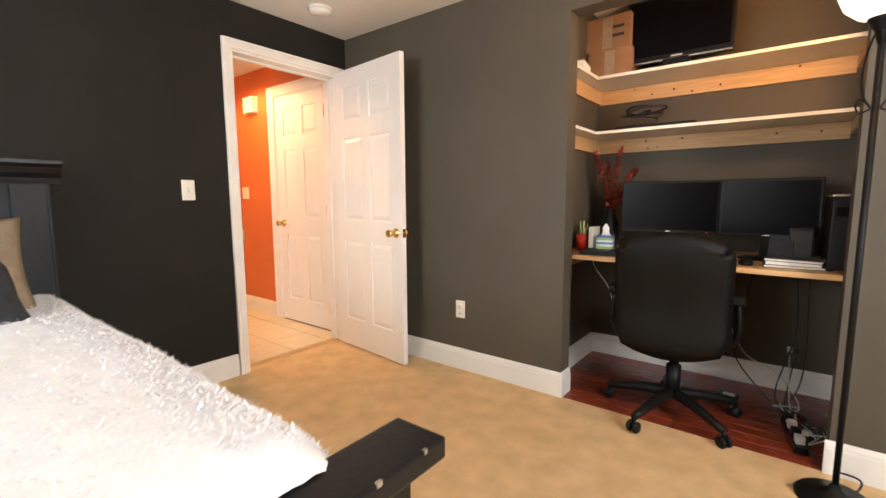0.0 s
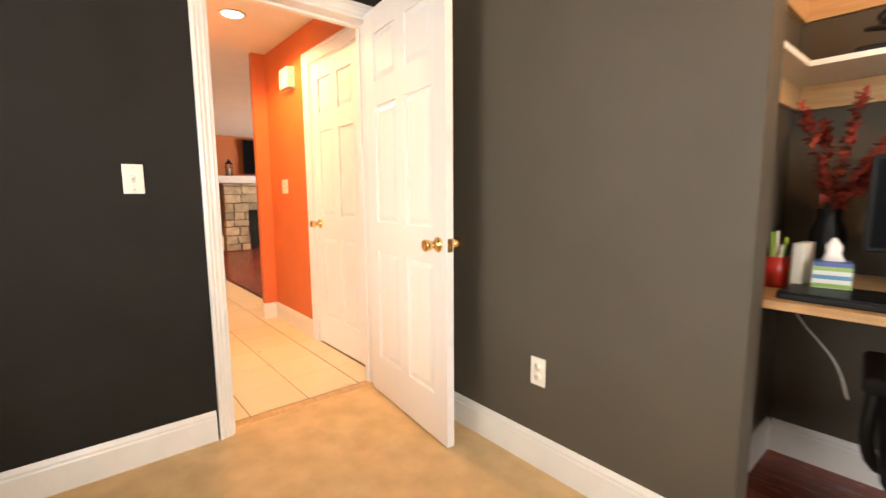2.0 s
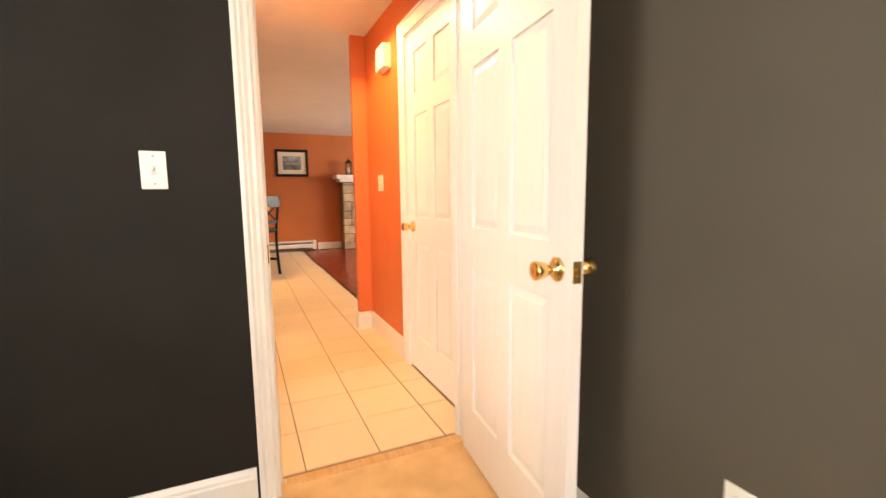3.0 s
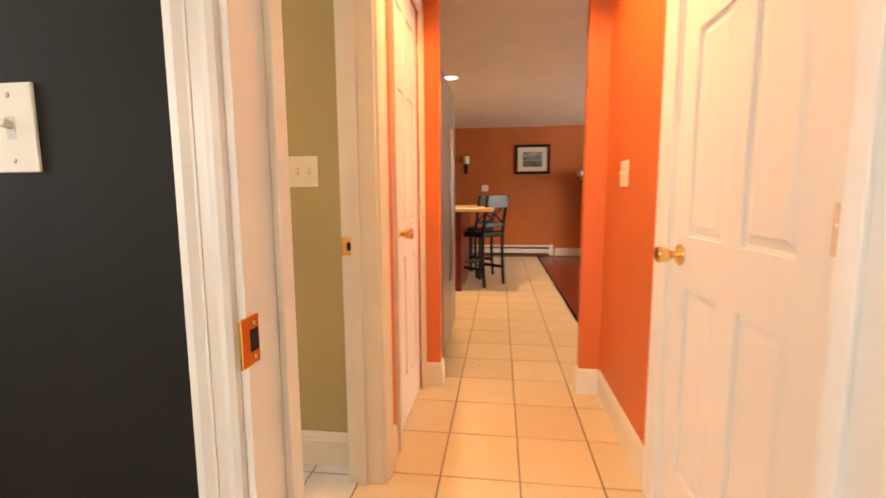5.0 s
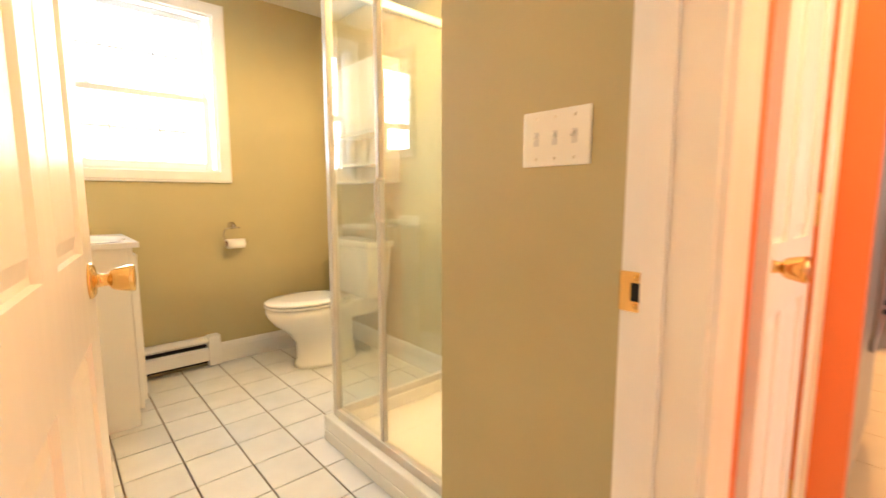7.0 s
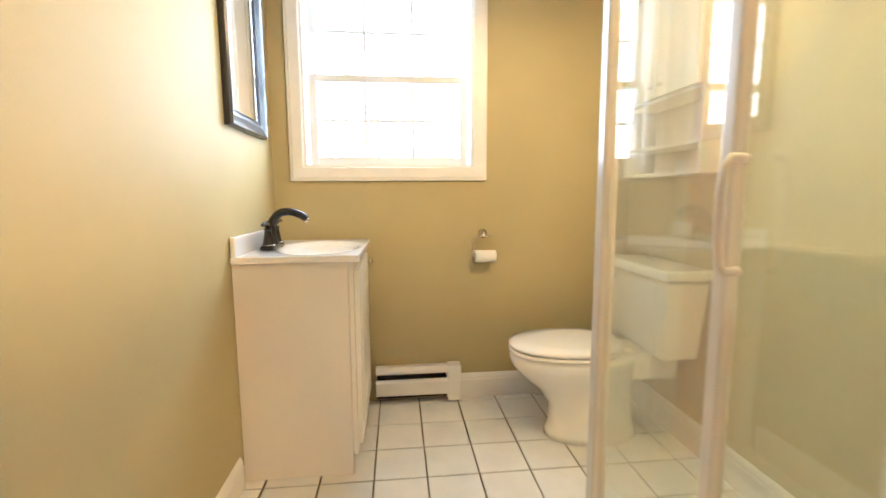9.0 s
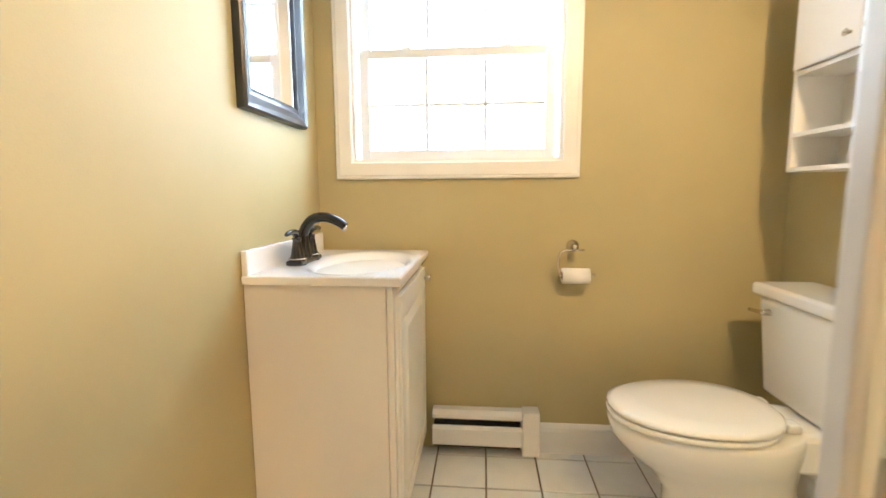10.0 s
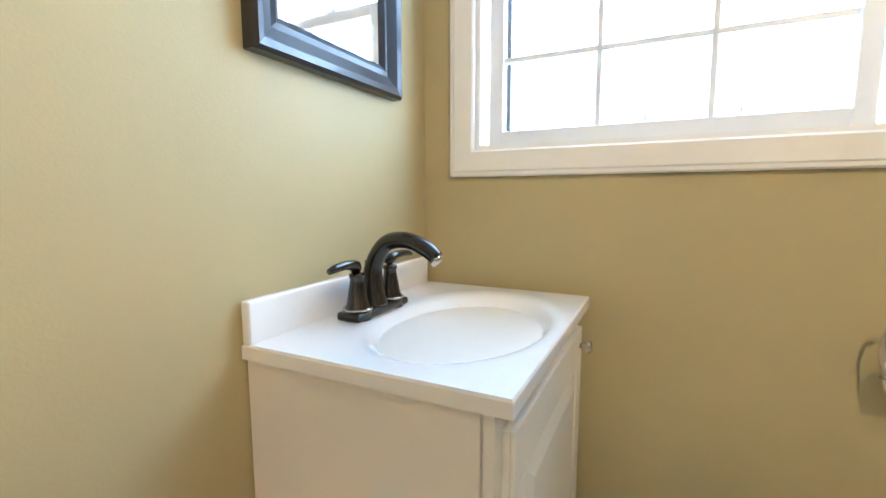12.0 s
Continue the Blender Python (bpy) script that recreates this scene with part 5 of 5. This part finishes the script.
# cabinet above the toilet
wc = thing("wall_cabinet", pose(-4.65, -1.03, 1.15) @ Matrix.Diagonal((1, 1.12, 1, 1)), "white bathroom wall cabinet with an open lower shelf", "cabinet")
for y in (-0.24, 0.225):
    part("side", B(0, 0.15, y, y + 0.015, 0, 0.72, bevel=0.001), M_CAB, wc)
part("bottom", B(0, 0.15, -0.225, 0.225, 0.0, 0.014), M_CAB, wc)
part("shelf", B(0, 0.15, -0.225, 0.225, 0.11, 0.124), M_CAB, wc)
part("middle_shelf", B(0, 0.15, -0.225, 0.225, 0.30, 0.314), M_CAB, wc)
part("top", B(0, 0.16, -0.245, 0.245, 0.72, 0.74, bevel=0.003), M_CAB, wc)
part("back", B(0, 0.006, -0.225, 0.225, 0.014, 0.72), M_CAB, wc)
for y in (-0.224, 0.002):
    dd = part("door", B(0.15, 0.166, y, y + 0.222, 0.316, 0.716, bevel=0.002), M_CAB, wc)
    part("knob", lathe(bmesh.new(), [(0.005, 0), (0.005, 0.01), (0.01, 0.014), (0, 0.02)], 14, pose(0.166, 0.0 + (0.03 if y > 0 else -0.03), 0.36, 0, 90, 0)), M_CHROME, dd)

# ---- shower ----
sw = thing("shower_enclosure", pose(-3.842, -0.20, 0), "framed clear glass corner shower on a white base", "shower")
part("base", B(-0.808, 0.022, -0.015, 0.80, 0, 0.05, bevel=0.004), M_PLASTIC, sw)
for nm, a in (("front_kerb", (-0.06, 0.022, -0.015, 0.80)), ("side_kerb", (-0.808, -0.06, -0.015, 0.045))):
    part(nm, B(*a, 0.05, 0.115, bevel=0.008), M_PLASTIC, sw)
T = 1.90
part("corner_post", B(-0.042, -0.01, 0.012, 0.044, 0.115, T, bevel=0.004), M_ALU, sw)
part("wall_jamb", B(-0.042, -0.01, 0.77, 0.80, 0.115, T, bevel=0.003), M_ALU, sw)
part("wall_jamb", B(-0.808, -0.78, 0.016, 0.04, 0.115, T, bevel=0.003), M_ALU, sw)
part("middle_stile", B(-0.036, -0.014, 0.372, 0.394, 0.14, T - 0.03, bevel=0.003), M_ALU, sw)
for z in (0.115, T - 0.035):
    part("front_rail", B(-0.044, -0.008, 0.044, 0.77, z, z + 0.035, bevel=0.003), M_ALU, sw)
    part("side_rail", B(-0.78, -0.042, 0.014, 0.042, z, z + 0.035, bevel=0.003), M_ALU, sw)
for nm, a in (("fixed_pane", (-0.027, -0.022, 0.044, 0.375)), ("door_pane", (-0.030, -0.025, 0.390, 0.772))):
    part(nm, B(*a, 0.148, T - 0.033), M_SHGLASS, sw)
part("side_pane", B(-0.782, -0.04, 0.026, 0.031, 0.148, T - 0.033), M_SHGLASS, sw)
part("door_pull", tube(bmesh.new(), [(-0.012, 0.42, 0.98), (0.016, 0.42, 0.99), (0.016, 0.42, 1.11), (-0.012, 0.42, 1.12)], 0.006, 8), M_ALU, sw)
su = thing("shower_surround", pose(-4.65, 0.2, 0), "glossy white acrylic shower wall panels with a ledge", "shower wall")
part("back_panel", B(0.0, 0.012, -0.375, 0.38, 0.116, 2.02, bevel=0.003), M_PLASTIC, su)
part("side_panel", B(0.012, 0.80, 0.386, 0.398, 0.116, 2.02, bevel=0.003), M_PLASTIC, su)
part("ledge", B(0.012, 0.12, -0.33, 0.386, 0.90, 0.925, bevel=0.01), M_PLASTIC, su)
shd = part("shower_arm", tube(bmesh.new(), [(0.40, 0.386, 1.88), (0.40, 0.30, 1.90), (0.40, 0.25, 1.85)], 0.009, 8), M_CHROME, su)
part("shower_head", lathe(bmesh.new(), [(0.012, 0.03), (0.018, 0.01), (0.04, -0.02), (0.038, -0.026), (0, -0.026)], 20, pose(0.40, 0.24, 1.83, -25, 0, 0)), M_CHROME, shd)

# ---- kitchen and living room ----
fr = thing("refrigerator", pose(-5.22, 1.0, 0), "stainless steel refrigerator with two doors", "refrigerator")
part("body", B(-0.37, 0.37, -0.42, 0.31, 0.03, 1.80, bevel=0.006), M_STEEL, fr)
for x0, x1, hx in ((-0.375, -0.004, -0.05), (0.004, 0.375, 0.05)):
    dr = part("door", B(x0, x1, 0.315, 0.375, 0.10, 1.83, bevel=0.012, seg=3), M_STEEL, fr)
    part("handle", tube(bmesh.new(), [(hx, 0.372, 0.55), (hx, 0.388, 0.58), (hx, 0.388, 1.5), (hx, 0.372, 1.53)], 0.007, 10), M_STEEL, dr)
for x in (-0.34, 0.34):
    part("hinge_cover", B(x - 0.03, x + 0.03, 0.28, 0.36, 1.80, 1.845, bevel=0.004), M_BLACKP, fr)
part("grille", B(-0.37, 0.37, 0.315, 0.34, 0.03, 0.095, bevel=0.003), M_BLACKP, fr)
for x in (-0.33, 0.33):
    for y in (-0.36, 0.28):
        part("foot", lathe(bmesh.new(), [(0.02, 0), (0.02, 0.03), (0, 0.03)], 12, pose(x, y, -0.001)), M_BLACKP, fr)

isl = thing("kitchen_island", pose(-7.9, 0.85, 0), "cherry red kitchen island with a cream counter", "island")
part("cabinet", B(-0.95, 0.77, -0.45, 0.44, 0.0, 0.91, bevel=0.004), M_REDCAB, isl)
part("end_panel", B(0.771, 0.785, -0.40, 0.39, 0.12, 0.86, bevel=0.004), M_REDCAB, isl)
part("worktop", B(-1.02, 0.84, -0.5, 0.80, 0.912, 0.955, bevel=0.008, seg=3), M_COUNT, isl)


def bar_chair(m):
    c4 = thing("bar_chair", m, "dark wooden counter-height chair with a leather seat", "chair", "chairs at the island")
    part("seat", B(-0.20, 0.20, -0.21, 0.19, 0.60, 0.66, bevel=0.02, seg=3), M_LEATHER, c4)
    for x in (-0.185, 0.185):
        part("leg", B(x - 0.018, x + 0.018, -0.20, -0.165, 0, 0.60, bevel=0.003), M_BLACKW, c4)
        part("back_leg", tube(bmesh.new(), [(x, 0.20, 0.0), (x, 0.175, 0.35), (x, 0.18, 0.64), (x, 0.215, 0.9), (x, 0.25, 1.10)], 0.02, 8), M_BLACKW, c4)
        part("side_stretcher", B(x - 0.01, x + 0.01, -0.165, 0.17, 0.20, 0.235), M_BLACKW, c4)
    part("front_stretcher", B(-0.167, 0.167, -0.19, -0.17, 0.25, 0.285), M_BLACKW, c4)
    br = part("backrest", B(-0.19, 0.19, 0.22, 0.255, 0.95, 1.10, bevel=0.006), M_BLACKW, c4)
    part("lower_rail", B(-0.17, 0.17, 0.185, 0.205, 0.72, 0.77, bevel=0.003), M_BLACKW, br)
    for s in (-1, 1):
        part("cross_slat", tube(bmesh.new(), [(s * 0.165, 0.20, 0.76), (0, 0.21, 0.87), (-s * 0.165, 0.235, 0.99)], 0.013, 6), M_BLACKW, br)
    return c4


b0 = bar_chair(pose(-7.62, 1.50, -0.004, 0, 0, -38))
copy_thing(b0, pose(-8.25, 1.36, -0.004, 0, 0, -34))

pf = thing("framed_picture", pose(-10.35, 2.29, 1.735), "framed landscape print with a cream mat in a black frame", "picture")
for a in ((-0.31, 0.31, -0.262, -0.212), (-0.31, 0.31, 0.212, 0.262), (-0.31, -0.26, -0.212, 0.212), (0.26, 0.31, -0.212, 0.212)):
    part("frame_side", B(0.0, 0.025, *a, bevel=0.004), M_BLACKW, pf)
part("mat", B(0.002, 0.008, -0.26, 0.26, -0.212, 0.212), M_MAT, pf)
pr = part("print", B(0.008, 0.010, -0.17, 0.17, -0.13, 0.13), M_PRINT, pf, "misty landscape print")
part("print_sky", B(0.010, 0.0108, -0.165, 0.165, 0.03, 0.125), mat("print_sky", (0.42, 0.45, 0.46), 0.5, second=(0.12, 0.14, 0.16), scale=14), pr)
part("print_lake", B(0.010, 0.0108, -0.12, 0.165, -0.03, 0.02), mat("print_lake", (0.30, 0.34, 0.36), 0.5, second=(0.16, 0.19, 0.15), scale=20), pr)

sc = thing("wall_sconce", pose(-10.35, 1.10, 1.66), "dark metal wall sconce with a pale candle shade", "sconce")
part("back_plate", B(0, 0.012, -0.03, 0.03, -0.17, 0.06, bevel=0.004), M_BLACKW, sc)
part("arm", tube(bmesh.new(), [(0.01, 0, -0.08), (0.06, 0, -0.06), (0.07, 0, 0.0)], 0.008, 8), M_BLACKW, sc)
part("shade", lathe(bmesh.new(), [(0.0, 0.0), (0.055, 0.0), (0.06, 0.13), (0.055, 0.13), (0.0, 0.12)], 20, pose(0.07, 0, 0.01)), M_MAT, sc)

fp = thing("fireplace", pose(-10.35, 4.15, 0), "field stone fireplace with a white wooden mantel", "fireplace")
part("core", bmesh.new(), M_MORTAR, fp).data = mesh_of(box(box(box(bmesh.new(), 0, 0.26, -0.94, -0.5, 0, 1.36), 0, 0.26, 0.5, 0.94, 0, 1.36), 0, 0.26, -0.5, 0.5, 0.82, 1.36), M_MORTAR)
part("firebox", B(0.0, 0.05, -0.5, 0.5, 0, 0.82), M_SOOT_SHADE, fp)
mt = part("mantel", B(0, 0.42, -1.08, 1.08, 1.42, 1.50, bevel=0.006), M_TRIM, fp)
part("bed_mould", B(0, 0.36, -1.02, 1.02, 1.361, 1.42, bevel=0.012), M_TRIM, mt)
z = 0.0
row = 0
while z < 1.34:
    h = random.uniform(0.11, 0.19)
    h = min(h, 1.352 - z)
    y = -0.95
    while y < 0.94:
        w = random.uniform(0.16, 0.36)
        w = min(w, 0.95 - y)
        inside = z < 0.80 and y + w > -0.48 and y < 0.48
        if inside and y < -0.48:
            w = -0.48 - y
            inside = False
        if inside:
            y = 0.48
            continue
        if w > 0.05 and h > 0.04:
            bm = B(0.2, 0.285 + random.uniform(0, 0.035), y + 0.009, y + w - 0.009, z + 0.008, z + h - 0.008)
            for v in bm.verts:
                v.co += Vector((random.uniform(-0.008, 0.008), random.uniform(-0.012, 0.012) if abs(v.co.y) < 0.9 else 0, random.uniform(-0.008, 0.008) if 0.05 < v.co.z < 1.3 else 0))
            bmesh.ops.bevel(bm, geom=bm.edges[:], offset=0.014, segments=2, profile=0.6, affect="EDGES")
            part("stone", bm, M_STONE, fp)
        y += w
    z += h
sn = thing("fire_screen", pose(-10.0, 4.15, -0.004), "black metal arched fireplace screen", "fire screen")
part("frame", tube(bmesh.new(), [(0, -0.44, 0.0), (0, -0.44, 0.55), (0, -0.3, 0.68), (0, 0, 0.74), (0, 0.3, 0.68), (0, 0.44, 0.55), (0, 0.44, 0.0)], 0.012, 8, 4), M_BLACKP, sn)
for k in range(-8, 9):
    part("wire", tube(bmesh.new(), [(0, k * 0.05, 0.0), (0, k * 0.05, 0.70 - 0.6 * (abs(k * 0.05)) ** 2 * 1.6)], 0.003, 5, 0), M_BLACKP, sn)
tv2 = thing("television", pose(-10.30, 4.3, 1.50), "large black television above the mantel, switched off", "television")
part("bezel", B(0, 0.05, -0.62, 0.62, 0.05, 0.75, bevel=0.008), M_BLACKP, tv2)
part("screen", B(0.05, 0.052, -0.60, 0.60, 0.07, 0.73), M_SCREEN, tv2)
part("foot", B(-0.02, 0.12, -0.25, 0.25, 0.0, 0.05, bevel=0.006), M_BLACKP, tv2)
ln = thing("lantern", pose(-10.15, 3.36, 1.50), "small dark metal lantern on the mantel", "lantern")
part("base", B(-0.06, 0.06, -0.06, 0.06, 0, 0.03, bevel=0.004), M_BLACKP, ln)
for x in (-0.05, 0.05):
    for y in (-0.05, 0.05):
        part("post", B(x - 0.006, x + 0.006, y - 0.006, y + 0.006, 0.03, 0.24), M_BLACKP, ln)
part("roof", lathe(bmesh.new(), [(0.09, 0.24), (0.085, 0.25), (0.02, 0.31), (0.012, 0.33), (0, 0.33)], 4, pose(0, 0, 0, 0, 0, 45)), M_BLACKP, ln)
part("candle", lathe(bmesh.new(), [(0.028, 0.03), (0.028, 0.15), (0, 0.15)], 16), M_MAT, ln)

# ---- outdoors beyond the bathroom window ----
solid("ground", B(-600, 600, -900, -1.7, -1.3, -1.2), M_GROUND, "pale winter lawn", "ground")


backdrop = bpy.data.materials.new("bright_overcast_sky")
backdrop.use_nodes = True
backdrop.node_tree.nodes["Principled BSDF"].inputs["Base Color"].default_value = (0.9, 0.9, 0.9, 1)
backdrop.node_tree.nodes["Principled BSDF"].inputs["Emission Color"].default_value = (0.95, 0.98, 1.0, 1)
backdrop.node_tree.nodes["Principled BSDF"].inputs["Emission Strength"].default_value = 2.6
solid("backdrop", B(-150, 150, -71, -70, -1.2, 70), backdrop, "bright overcast sky", "sky")


def bare_tree(m, h, seed):
    rnd = random.Random(seed)
    t = thing("bare_tree", m, "leafless grey winter tree on the lawn", "tree", "trees outside the window")
    part("trunk", tube(bmesh.new(), [(0, 0, 0), (0.1, 0.05, h * 0.4), (-0.05, 0.1, h * 0.75), (0.05, 0, h)], [0.09, 0.07, 0.04, 0.012], 8, 3), M_BARK, t)
    bm = bmesh.new()
    for k in range(26):
        z = h * rnd.uniform(0.25, 0.95)
        a = rnd.uniform(0, 6.28)
        l = (h - z) * 0.4 + 0.6
        p = Vector((0.03, 0.05, z))
        q = p + Vector((math.cos(a) * l * 0.6, math.sin(a) * l * 0.6, l * 0.7))
        tube(bm, [p, p.lerp(q, 0.5) + Vector((0, 0, -0.05)), q], [0.02, 0.013, 0.005], 5, 2)
        for w in range(4):
            s3 = p.lerp(q, rnd.uniform(0.3, 0.95))
            tube(bm, [s3, s3 + Vector((rnd.uniform(-0.6, 0.6), rnd.uniform(-0.6, 0.6), rnd.uniform(0.2, 0.8)))], [0.007, 0.003], 4, 0)
    part("crown", bm, M_BARK, t)
    return t


protos = [bare_tree(pose(-2.0, -38, -1.2), 9.0, 1), bare_tree(pose(-8.5, -42, -1.2), 11.0, 2)]
for k in range(34):
    copy_thing(protos[k % 2], pose(random.uniform(-22, 24), random.uniform(-50, -36), -1.2, 0, 0, random.uniform(0, 360)))

# ---- floor pieces ----
fh, fb2 = bpy.data.objects["floor_hall"], bpy.data.objects["floor_bath"]


def slab(w, d, t, material, bev):
    bm = bmesh.new()
    o = [bm.verts.new((x, y, -0.006)) for x, y in ((-w, -d), (w, -d), (w, d), (-w, d))]
    m1 = [bm.verts.new((x, y, t - bev)) for x, y in ((-w, -d), (w, -d), (w, d), (-w, d))]
    i = [bm.verts.new((x, y, t)) for x, y in ((bev - w, bev - d), (w - bev, bev - d), (w - bev, d - bev), (bev - w, d - bev))]
    for a, b in ((o, m1), (m1, i)):
        for k in range(4):
            bm.faces.new((a[k], a[(k + 1) % 4], b[(k + 1) % 4], b[k]))
    bm.faces.new(i)
    return mesh_of(bm, material)


PX, PY = 0.318, 0.308
tile = slab(PX / 2 - 0.0028, PY / 2 - 0.0028, 0.0, M_TILE, 0.002)
for i in range(-22, 4):
    for j in range(-3, 3):
        x, y = -3.762 + (i + 0.5) * PX, 1.806 + (j + 0.5) * PY
        if x - PX / 2 > -10.4 and x + PX / 2 < -2.755 and y + PY / 2 < 2.45 and (y - PY / 2 > 1.16 or x < -4.8):
            if x < -4.58 or y + PY / 2 < 2.30 and y - PY / 2 > 1.16:
                share("tile", tile, fh, (x, y, 0))
cut = slab(PX / 2 - 0.0035, 0.0735, 0.0, M_TILE, 0.002)
for i in range(-3, 3):
    share("tile", cut, fh, (-3.762 + (i + 0.5) * PX, 2.193, 0))
edge = slab(0.018, PY / 2 - 0.003, 0.0, M_TILE, 0.002)
for j in range(-2, 2):
    share("tile", edge, fh, (-2.775, 1.806 + (j + 0.5) * PY, 0))
PB = 0.2035
bt = slab(PB / 2 - 0.003, PB / 2 - 0.003, 0.0, M_BTILE, 0.0015)
for i in range(-7, 5):
    for j in range(-1, 14):
        x, y = -3.522 + (i + 0.5) * PB, -1.455 + (j + 0.5) * PB
        if -4.75 < x and x + PB / 2 < -2.79 and y + PB / 2 < 1.25 and not (x < -3.95 and y > -0.1):
            share("tile", bt, fb2, (x, y, 0))
cut2 = slab(0.036, PB / 2 - 0.003, 0.0, M_BTILE, 0.0015)
for j in range(-1, 13):
    share("tile", cut2, fb2, (-2.869, -1.455 + (j + 0.5) * PB, 0))
fc, flv = bpy.data.objects["floor_closet"], bpy.data.objects["floor_living"]
pl = slab(0.345, 0.039, 0.0, M_CHERRY, 0.001)
for j in range(11):
    for i in range(2):
        share("plank", pl, fc, (-0.6975 + 0.695 * i, 2.31 + 0.0795 * j, 0))
pl2 = slab(0.689, 0.060, 0.0, M_CHERRY, 0.001)
for j in range(33):
    for i in range(4):
        share("plank", pl2, flv, (-9.46 + 1.384 * i - 0.1 * (j % 3), 2.447 + 0.122 * j, 0))
